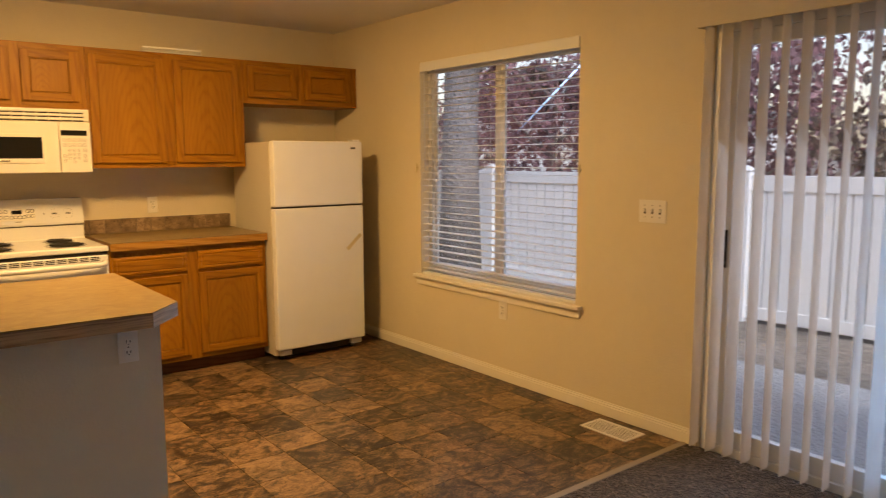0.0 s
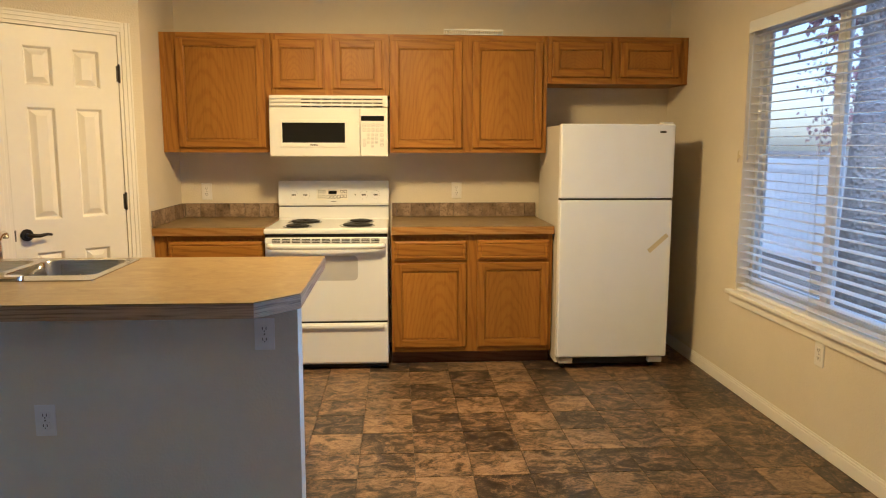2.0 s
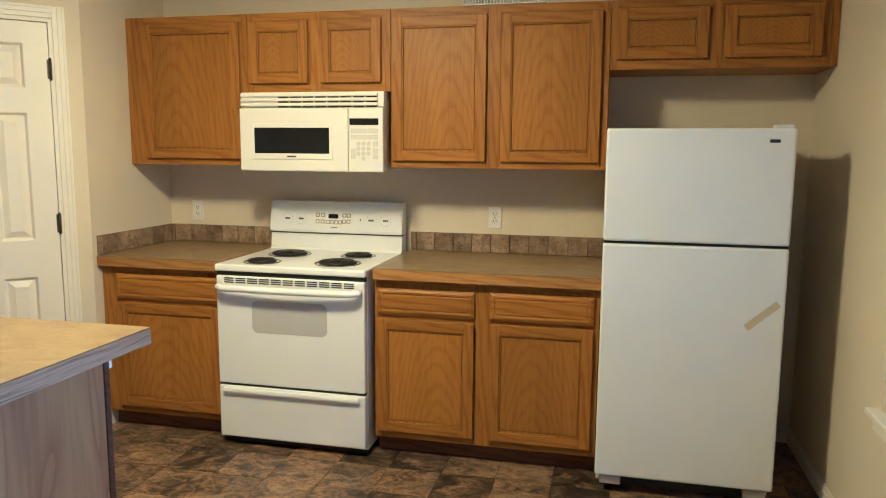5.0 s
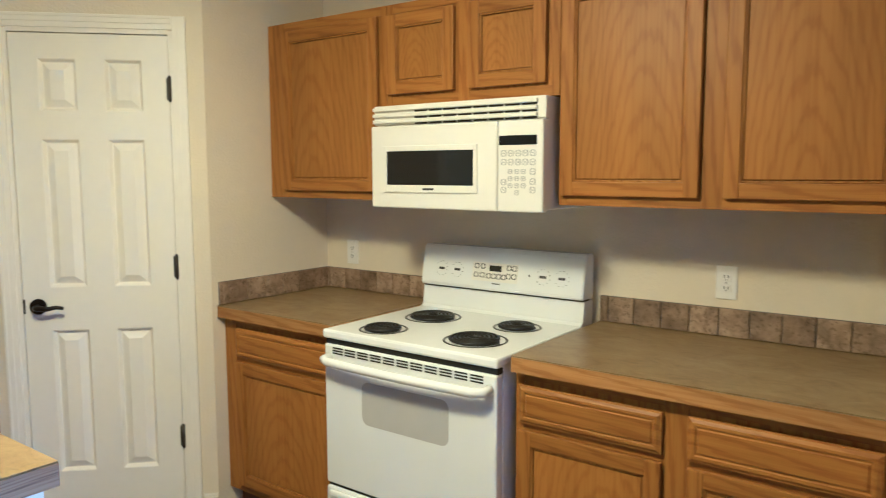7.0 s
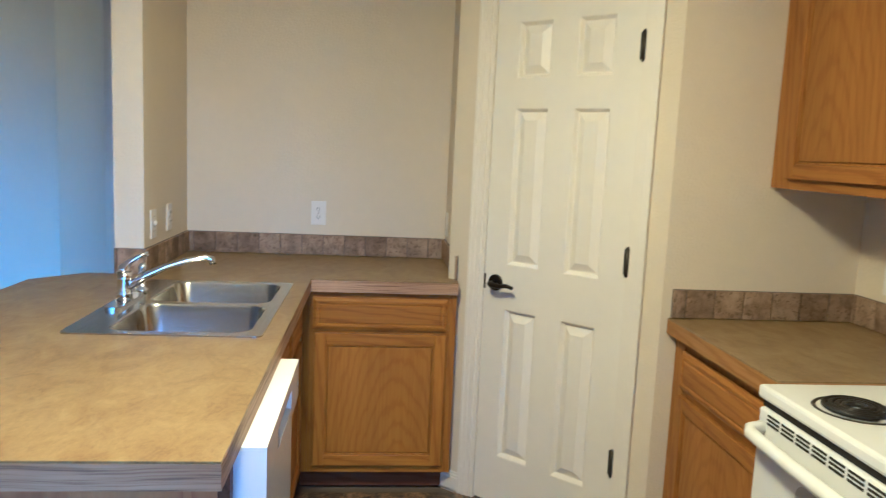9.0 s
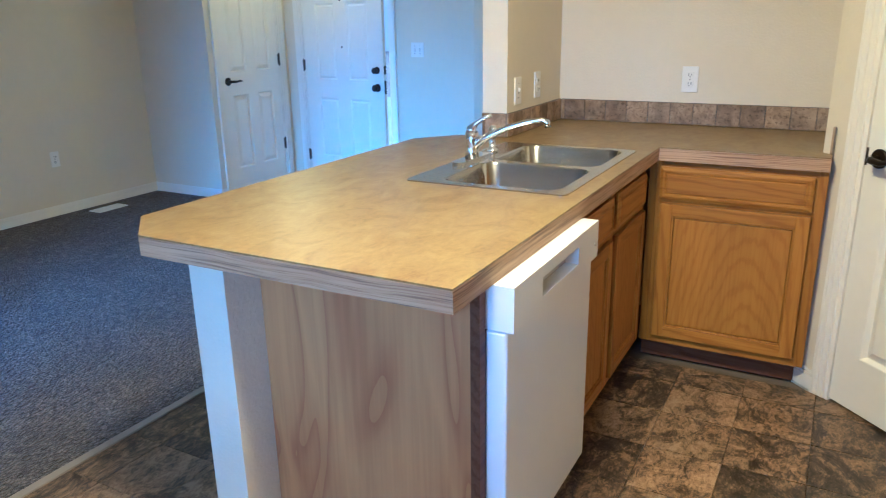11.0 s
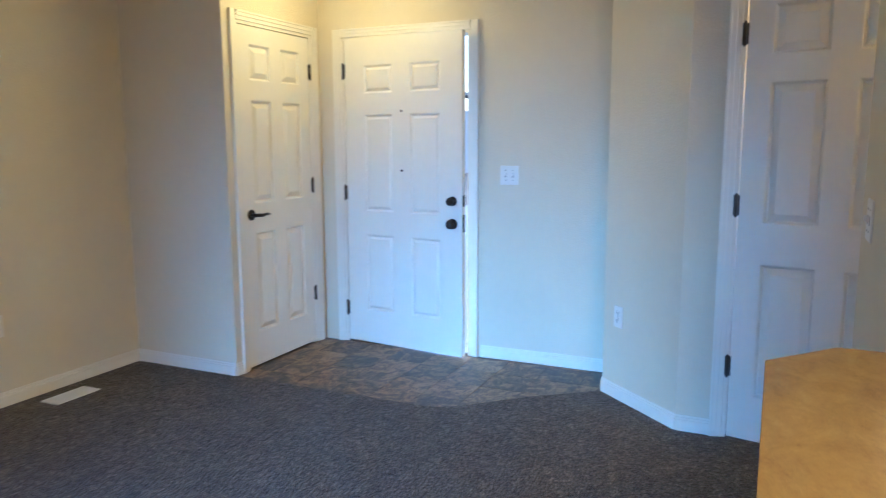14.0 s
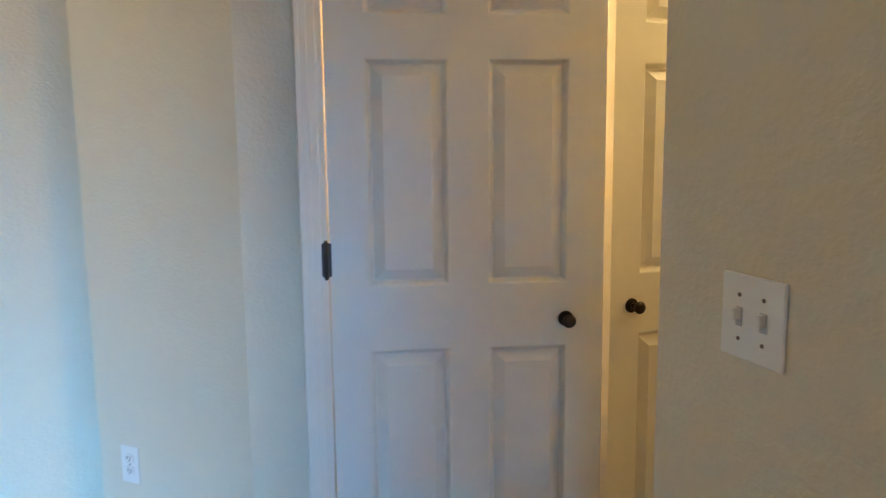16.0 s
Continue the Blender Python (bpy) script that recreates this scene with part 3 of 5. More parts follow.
# coat closet door beside the entry, closed
cm = pose(CD1, CL_Y, 0, 0, 0, 180)
CW = CD1 - CD0
casing("door_frame_closet", cm, 0, CW, CDZ)
d = panel_door("door_closet", cm @ pose(0.017, 0.004, 0.012), CW - 0.034, 2.03, "closed white six-panel closet door with a dark lever handle", "right")
door_hinges(d, CW - 0.03, (0.335, 1.075, 1.815))
lever(d, 0.06, 0.93, 1)

# front door, slightly open into the room
fm = pose(W_WALL, FD0, 0, 0, 0, 90)
FW = FD1 - FD0
casing("door_frame_entry", fm, 0, FW, FDZ, depth=T)
d = panel_door("door_entry", pose(W_WALL - 0.004, FD0 + 0.018, 0.014, 0, 0, 90 - 7.0), 0.903, 2.02, "white six-panel front door standing slightly open", "left", flat=True)
door_hinges(d, -0.008, (0.225, 1.02, 1.82))
for z, r in ((0.992, 0.026), (0.850, 0.029)):
    knob(d, 0.836, z, r, name="knob" if z < 0.9 else "deadbolt")
for z in (1.175, 1.553):
    bm = bmesh.new()
    tube(bm, 0.008, 0, 0.004, (0.45, z), 12, "y")
    fix(bm, 0.455, z)
    part("viewer", bm, BRONZE, d, "small dark door viewer")
bm = bmesh.new()
box(bm, 0.900, 0.905, 0.006, 0.03, 0.80, 0.91)
box(bm, 0.900, 0.905, 0.006, 0.03, 0.96, 1.03)
part("latch_plate", bm, HINGE, d)
slab("door_sill", W_WALL - T, W_WALL - 0.003, FD0 + 0.014, FD1 - 0.014, -0.012, 0.012, STEEL, "worn metal door sill under the front door", "door sill")

# double doors off the hall, both leaves ajar
bmx = pose(BATH_X, BD0, 0, 0, 0, 90)
BW = BD1 - BD0
casing("door_frame_double", bmx, 0, BW, BDZ, depth=0.11)
LW = BW / 2 - 0.034
d = panel_door("door_double_leaf", pose(BATH_X + 0.006, BD0 + 0.018, 0.014, 0, 0, 90 - 11.4), LW, 2.03, "white six-panel door leaf standing ajar, round dark knob", "left")
door_hinges(d, -0.009, (0.335, 1.075, 1.815))
knob(d, LW - 0.107, 0.893, 0.019)
# second leaf hangs from the far jamb
d = panel_door("door_double_leaf", pose(BATH_X + 0.006, BD1 - 0.018, 0.014, 0, 0, 90 + 7.5) @ pose(-LW, 0, 0), LW, 2.03, "white six-panel door leaf hung from the far jamb, ajar", "right")
door_hinges(d, LW + 0.009, (0.335, 1.075, 1.815))
knob(d, 0.075, 0.905, 0.019)

# ---- kitchen cabinets ----
def cab_door(root, x0, x1, z0, z1, y=0.0):
    """A cabinet door with a mitred frame and a flat oak panel set back in it; front to -y."""
    t, W = 0.019, 0.047
    W = min(W, (z1 - z0) * 0.24)
    door = part("door", box(bmesh.new(), x0, x0 + W, y - t, y - 0.001, z0, z1, 0.003), OAK_V, root)
    second = box(bmesh.new(), x1 - W, x1, y - t, y - 0.001, z0, z1, 0.003)
    part("stile", second, OAK_V, door)
    for a, b in ((z0, z0 + W), (z1 - W, z1)):
        part("rail", box(bmesh.new(), x0 + W - 0.001, x1 - W + 0.001, y - t + 0.0008, y - 0.001, a, b, 0.0025), OAK_H, door)
    bm = bmesh.new()
    s = 0.007
    for a, b, c, d in ((x0 + W, x0 + W + s, z0 + W, z1 - W), (x1 - W - s, x1 - W, z0 + W, z1 - W)):
        box(bm, a, b, y - t + 0.005, y - 0.004, c, d, 0.002)
    for c, d in ((z0 + W, z0 + W + s), (z1 - W - s, z1 - W)):
        box(bm, x0 + W + s, x1 - W - s, y - t + 0.005, y - 0.004, c, d, 0.002)
    part("bead", bm, OAK_V, door)
    bm = box(bmesh.new(), x0 + W + 0.0095, x1 - W - 0.0095, y - t + 0.009, y - 0.002, z0 + W + 0.0095, z1 - W - 0.0095, 0.0015)
    part("panel", bm, OAK_PANEL, door)
    return door


def drawer_front(root, x0, x1, z0, z1, y=0.0):
    bm = bmesh.new()
    box(bm, x0, x1, y - 0.013, y - 0.001, z0, z1, 0.002)
    b = bmesh.new()
    rings = [[b.verts.new((x, yy, z)) for x, z in ((x0 + i, z0 + i), (x1 - i, z0 + i), (x1 - i, z1 - i), (x0 + i, z1 - i))] for i, yy in ((0.004, y - 0.013), (0.013, y - 0.019), (0.021, y - 0.019), (0.024, y - 0.0155), (0.028, y - 0.0155), (0.031, y - 0.019))]
    for r0, r1 in zip(rings, rings[1:]):
        for k in range(4):
            b.faces.new((r0[k], r0[(k + 1) % 4], r1[(k + 1) % 4], r1[k]))
    b.faces.new(rings[-1])
    join(bm, b)
    return part("drawer_front", bm, OAK_H, root)


def cabinet(name, m, w, z0, z1, depth, doors, drawers=(), label="", toe=0.0, category="cabinet", stiles=(), rails=(), body_top=None):
    """A cabinet with a face frame; front to -y at y = 0, from x = 0 to w."""
    root = thing(name, m, label, category)
    lo = z0 + toe
    bm = bmesh.new()
    box(bm, 0, w, 0.004, depth, lo, body_top or z1, 0.0015)
    if body_top:
        box(bm, 0, w, 0.004, 0.02, body_top, z1)
    part("body", bm, OAK_V, root)
    edge = [(0, 0.03), (w - 0.03, w), *stiles]
    for a, b in edge:
        part("stile", box(bmesh.new(), a + 0.0005, b - 0.0005, 0, 0.004, lo, z1, 0.001), OAK_V, root)
    spans = sorted(edge)
    for a, b in [(lo, lo + 0.035), (z1 - 0.035, z1), *rails]:
        for (s0, s1), (t0, t1) in zip(spans, spans[1:]):
            if t0 - s1 > 0.01:
                part("rail", box(bmesh.new(), s1, t0, 0.0006, 0.004, a, b), OAK_H, root)
    if toe:
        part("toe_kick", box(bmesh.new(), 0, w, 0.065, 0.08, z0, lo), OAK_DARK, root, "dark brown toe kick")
    for dd in doors:
        cab_door(root, *dd)
    for dd in drawers:
        drawer_front(root, *dd)
    return root


UP = 5.335
UD = N_WALL - UP - 0.002
cabinet("wall_cabinet", pose(PANTRY_X + 0.002, UP, 0), 0.700, 1.372, 2.134, UD, [(0.105, 0.660, 1.405, 2.095)], label="oak wall cabinet with one flat-panel door", stiles=[(0.03, 0.105)])
cabinet("wall_cabinet", pose(0.662, UP, 0), 0.762, 1.742, 2.134, UD, [(0.012, 0.333, 1.787, 2.092), (0.400, 0.716, 1.787, 2.092)], label="short oak cabinet with two doors above the microwave", stiles=[(0.345, 0.395)])
cabinet("wall_cabinet", pose(1.426, UP, 0), 1.042, 1.372, 2.134, UD, [(0.012, 0.474, 1.405, 2.092), (0.545, 1.008, 1.405, 2.092)], label="oak wall cabinet with two tall flat-panel doors", stiles=[(0.478, 0.541)])
cabinet("wall_cabinet", pose(2.470, UP, 0), E_WALL - 2.472, 1.828, 2.134, UD, [(0.028, 0.420, 1.872, 2.095), (0.488, 0.882, 1.872, 2.095)], label="short oak cabinet with two doors above the refrigerator", stiles=[(0.428, 0.480), (0.886, 0.916)])

BF = 5.053
BDP = N_WALL - BF - 0.002
cabinet("base_cabinet", pose(PANTRY_X + 0.002, BF, 0), 0.688, 0.0, 0.870, BDP, [(0.085, 0.672, 0.125, 0.672)], [(0.085, 0.672, 0.695, 0.822)], "oak base cabinet with one door and a drawer", 0.09, rails=[(0.672, 0.695)], stiles=[(0.03, 0.08)])
cabinet("base_cabinet", pose(1.432, BF, 0), 1.036, 0.0, 0.870, BDP, [(0.016, 0.478, 0.125, 0.672), (0.550, 1.012, 0.125, 0.676)], [(0.016, 0.478, 0.695, 0.818), (0.550, 1.012, 0.695, 0.822)], "oak base cabinet with two doors and two drawers", 0.09, rails=[(0.672, 0.695)], stiles=[(0.480, 0.548)])

# kitchen side of the peninsula, and the return along the west wall
PF = 3.722
cabinet("sink_cabinet", pose(0.358, PF, 0, 0, 0, 180), 0.935, 0.0, 0.870, 0.545, [(0.025, 0.445, 0.125, 0.672), (0.500, 0.900, 0.125, 0.672)], [(0.025, 0.445, 0.695, 0.822), (0.500, 0.900, 0.695, 0.822)], "oak sink base cabinet with two doors and two false drawers", 0.09, rails=[(0.672, 0.695)], stiles=[(0.447, 0.498)], body_top=0.745)
cabinet("base_cabinet", pose(-0.622, 3.728, 0, 0, 0, 90), PANTRY_Y - 3.730, 0.0, 0.870, 0.61, [(0.055, 0.592, 0.125, 0.690)], [(0.045, 0.592, 0.706, 0.838)], "oak base cabinet with a wide drawer above one door", 0.09, rails=[(0.690, 0.706)], stiles=[(0.03, 0.045)])

# pony wall and end panel of the peninsula
PONY_X = 1.108
slab("wall_pony", WING_END, PONY_X, 3.032, 3.142, -0.014, 0.870, WALL, "beige drywall half wall under the breakfast bar", "wall")
baseboard((PONY_X, 3.032), (WING_END + 0.01, 3.032))
bm = box(bmesh.new(), 0.972, 0.990, 3.144, 3.728, 0.0, 0.868, 0.001)
solid("end_panel", bm, VENEER, "bare plywood end panel of the peninsula", "cabinet panel", "structure")
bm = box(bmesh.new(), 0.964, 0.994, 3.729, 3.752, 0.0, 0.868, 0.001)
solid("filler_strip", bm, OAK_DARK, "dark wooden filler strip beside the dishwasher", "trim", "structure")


# ---- worktops ----
def inset(loop, offs):
    """The outline moved inwards, side by side (counter-clockwise), by the distances given."""
    n = len(loop)
    out = []
    lines = []
    for i in range(n):
        p, q = Vector(loop[i]), Vector(loop[(i + 1) % n])
        d = (q - p).normalized()
        k = Vector((-d.y, d.x)) * offs[i]
        lines.append((p + k, d))
    for i in range(n):
        (p, d), (r, e) = lines[i - 1], lines[i]
        c = d.x * e.y - d.y * e.x
        out.append(tuple(p + d * (((r - p).x * e.y - (r - p).y * e.x) / c)) if abs(c) > 1e-6 else tuple(r))
    return out


def worktop(name, loop, open_sides, label, holes=(), trim=None):
    root = thing(name, pose(0, 0, 0), label, "countertop")
    offs = [0.0185 if i in open_sides else 0.0 for i in range(len(loop))]
    inner = inset(loop, offs)
    edge = inset(loop, [0.0006 if i in open_sides else 0.0 for i in range(len(loop))])
    part("laminate_top", prism(bmesh.new(), edge, 0.9098, 0.914, holes), TOP, root)
    part("substrate", prism(bmesh.new(), inner, 0.871, 0.9097, holes), PLY, root)
    n = len(loop)
    for i in open_sides:
        p, q = Vector(loop[i]), Vector(loop[(i + 1) % n])
        d = q - p
        u = d.normalized()
        a, b = Vector(inner[i]), Vector(inner[(i + 1) % n])
        quad = [(0.0, 0.0), (d.length, 0.0), ((b - p).dot(u) , 0.0180), ((a - p).dot(u), 0.0180)]
        ob = part("edge_strip", prism(bmesh.new(), quad, 0.862, 0.9088), trim or OAK_EDGE, root, "oak edge strip")
        ob.matrix_basis = pose(p.x, p.y, 0, 0, 0, math.degrees(math.atan2(d.y, d.x)))
    return root


SX0, SX1, SY0, SY1 = -0.470, 0.338, 3.176, 3.710
BAR = [(1.138, 2.905), (1.138, 3.765), (-0.598, 3.765), (-0.598, PANTRY_Y - 0.002), (K_WEST + 0.002, PANTRY_Y - 0.002), (K_WEST + 0.002, WING_N + 0.002), (WING_END + 0.004, WING_N + 0.002), (WING_END + 0.004, 2.905), (-0.431, 2.760), (1.007, 2.760)]
worktop("peninsula_worktop", BAR, [0, 1, 2, 7, 8, 9], "tan stone-look laminate worktop with clipped corners and oak edging", [[(SX0 + 0.02, SY0 + 0.02), (SX1 - 0.02, SY0 + 0.02), (SX1 - 0.02, SY1 - 0.02), (SX0 + 0.02, SY1 - 0.02)]])
CF = 5.016
worktop("worktop", [(PANTRY_X + 0.002, CF), (0.650, CF), (0.650, N_WALL - 0.002), (PANTRY_X + 0.002, N_WALL - 0.002)], [0], "tan laminate worktop with an oak front edge", (), OAK_FRONT)
worktop("worktop", [(1.434, CF), (2.470, CF), (2.470, N_WALL - 0.002), (1.434, N_WALL - 0.002)], [0], "tan laminate worktop with an oak front edge", (), OAK_FRONT)


# ---- splash tiles ----
def tile_mesh(name, w, h, t, material, ease=0.0015):
    return mesh_of(name, box(bmesh.new(), -w / 2, w / 2, -t / 2, t / 2, -h / 2, h / 2) if not ease else wobble(box(bmesh.new(), -w / 2, w / 2, -t / 2, t / 2, -h / 2, h / 2, ease)), material)


def wobble(bm):
    for v in bm.verts:
        v.co += Vector((random.uniform(-1, 1), 0, random.uniform(-1, 1))) * 0.0007
    return bm


TILES = [tile_mesh("splash_tile", 0.0985, 0.0965, 0.008, STONE, 0.002) for k in range(4)]


def splash(p, q, lead=0.0):
    """A row of stone tiles on a worktop along a wall, from p to q, with the room to the left."""
    p, q = Vector(p), Vector(q)
    d = q - p
    n = d.length
    root = thing("splash", pose(p.x, p.y, 0.915, 0, 0, math.degrees(math.atan2(d.y, d.x))), "row of tumbled brown travertine tiles above the worktop", "backsplash", kind="structure")
    part("grout", box(bmesh.new(), 0, n, 0.0, 0.005, 0, 0.099), GROUT, root)
    x = -lead
    while x < n - 0.004:
        a, b = max(x, 0), min(x + 0.0985, n)
        if b - a > 0.006:
            k = (b - a) / 0.0985
            piece("tile", random.choice(TILES), root, Matrix.Translation(((a + b) / 2, 0.0085 + random.uniform(-0.0008, 0.0008), 0.0492)) @ Matrix.Diagonal((k, 1, 1, 1)))
        x += 0.1025


splash((0.650, N_WALL), (PANTRY_X + 0.013, N_WALL), 0.05)
splash((2.470, N_WALL), (1.434, N_WALL), 0.02)
splash((PANTRY_X, N_WALL), (PANTRY_X, CF + 0.01), 0.0)
splash((K_WEST, PANTRY_Y - 0.013), (K_WEST, WING_N + 0.013), 0.03)
splash((K_WEST, WING_N), (WING_END + 0.012, WING_N), 0.0)
splash((WING_END, WING_N), (WING_END, WING_S + 0.002), 0.0)
splash((Q0.x + 0.045, PANTRY_Y), (K_WEST, PANTRY_Y), 0.0)


# ---- plates ----
def plate(m, kind, gangs=1, label=""):
    """A wall plate, front to -y: 'outlet', 'switch' or 'blank'."""
    w = 0.072 + 0.046 * (gangs - 1)
    name = {"outlet": "outlet", "switch": "light_switch", "blank": "wall_plate"}[kind]
    root = thing(name, m, label or {"outlet": "almond duplex wall outlet", "switch": "almond toggle light switch plate", "blank": "blank almond wall plate"}[kind], {"outlet": "outlet", "switch": "light switch", "blank": "wall plate"}[kind])
    part("plate", box(bmesh.new(), -w / 2, w / 2, -0.006, 0, -0.058, 0.058, 0.0025), PLATE, root)
    for g in range(gangs):
        x = (g - (gangs - 1) / 2) * 0.046
        if kind == "outlet":
            for z in (-0.0195, 0.0195):
                part("socket", box(bmesh.new(), x - 0.0165, x + 0.0165, -0.0085, -0.005, z - 0.0135, z + 0.0135, 0.003), PLATE, root)
                bm = bmesh.new()
                for dx in (-0.0065, 0.0065):
                    box(bm, x + dx - 0.0013, x + dx + 0.0013, -0.0095, -0.008, z - 0.003, z + 0.007)
                box(bm, x - 0.002, x + 0.002, -0.0095, -0.008, z - 0.010, z - 0.006)
                part("slot", bm, INK, root)
        elif kind == "switch":
            part("toggle", box(bmesh.new(), x - 0.0045, x + 0.0045, -0.017, -0.005, -0.004, 0.012, 0.002), PLATE, root)
            bm = box(bmesh.new(), x - 0.0062, x + 0.0062, -0.0068, -0.0055, -0.013, 0.013)
            part("slot", bm, INK if gangs == 3 else GREY_GLASS, root)
        for z in ((0.0,) if kind == "outlet" else (-0.03, 0.03)):
            bm = bmesh.new()
            tube(bm, 0.003, 0, 0.001, (x, z), 8, "y")
            fix(bm, x, z)
            for v in bm.verts:
                v.co.y -= 0.0062
            part("screw", bm, GROUT, root)
    return root


def on(normal, x, y, z):
    return pose(x, y, z, 0, 0, {"s": 0, "e": 90, "n": 180, "w": -90}[normal])


plate(on("s", 0.135, N_WALL, 1.098), "outlet")
plate(on("s", 1.897, N_WALL, 1.103), "outlet")
plate(on("w", E_WALL, 3.605, 0.461), "outlet")
plate(on("w", E_WALL, 2.495, 1.157), "switch", 3, "almond three-gang toggle switch plate")
plate(on("e", K_WEST, 3.740, 1.120), "outlet", 1, "white duplex wall outlet above the splash tiles")
plate(on("n", -0.715, WING_N, 1.100), "switch")
plate(on("n", -0.945, WING_N, 1.108), "outlet")
plate(on("s", -1.180, PANTRY_Y, 1.096), "blank")
plate(on("s", 0.99, 3.032, 0.742), "outlet")
plate(on("s", 0.206, 3.032, 0.436), "outlet")
plate(on("e", W_WALL, 1.275, 1.168), "switch", 2, "white two-gang toggle switch plate")
plate(pose(-2.609, 2.042, 0.452, 0, 0, math.degrees(math.atan2(CB[1] - CA[1], CB[0] - CA[0]))), "outlet")
plate(on("s", -1.105, WING_S, 1.155), "switch", 2, "white two-gang toggle switch plate")
plate(on("n", -1.175, S_WALL, 0.432), "outlet")


# ---- refrigerator ----
def refrigerator(m):
    root = thing("refrigerator", m, "white top-freezer refrigerator with a yellow tape mark on its door", "refrigerator")
    w, d = 0.712, 0.70
    part("body", box(bmesh.new(), 0.004, w - 0.004, 0.075, d, 0.03, 1.545, 0.006), FRIDGE_SIDE, root, "textured cabinet sides, darker and yellower than the doors")
    part("gasket", box(bmesh.new(), 0.012, w - 0.012, 0.062, 0.078, 0.085, 1.535), INK, root)
    fz = part("freezer_door", box(bmesh.new(), 0, w, 0, 0.064, 1.096, 1.552, 0.010), FRIDGE, root)
    fd = part("fridge_door", box(bmesh.new(), 0, w, 0, 0.064, 0.082, 1.084, 0.010), FRIDGE, root)
    part("badge", box(bmesh.new(), w - 0.098, w - 0.060, -0.002, 0.002, 1.497, 1.510, 0.001), INK, fz, "small dark maker's badge")
    bm = box(bmesh.new(), -0.078, 0.078, -0.0012, 0.0, -0.014, 0.014)
    ob = part("tape_mark", bm, TAPE, fd, "yellowed tape residue")
    ob.matrix_basis = pose(0.628, 0.0, 0.815, 0, -42, 0)
    for z0, z1 in ((1.085, 1.0955),):
        part("handle_groove", box(bmesh.new(), 0.004, w - 0.004, 0.012, 0.06, z0, z1), DARK, root)
    part("hinge_cover", box(bmesh.new(), w - 0.075, w - 0.012, 0.012, 0.085, 1.552, 1.566, 0.003), ENAMEL, root)
    part("toe_grille", box(bmesh.new(), 0.03, w - 0.03, 0.055, 0.075, 0.028, 0.082), DARK, root)
    for x in (0.02, w - 0.11):
        part("foot", box(bmesh.new(), x, x + 0.09, 0.018, 0.07, 0.038, 0.078, 0.006), GREY_GLASS, root)
        bm = bmesh.new()
        tube(bm, 0.018, x + 0.02, x + 0.045, (0.08, -0.0), 14, "x")
        for v in bm.verts:
            v.co.z += 0.018
        part("roller", bm, DARK, root)
        part("leg", box(bmesh.new(), x + 0.02, x + 0.05, d - 0.1, d - 0.06, 0.0, 0.032), DARK, root)
    return root


refrigerator(pose(2.473, 4.888, 0, 0, 0, 0))


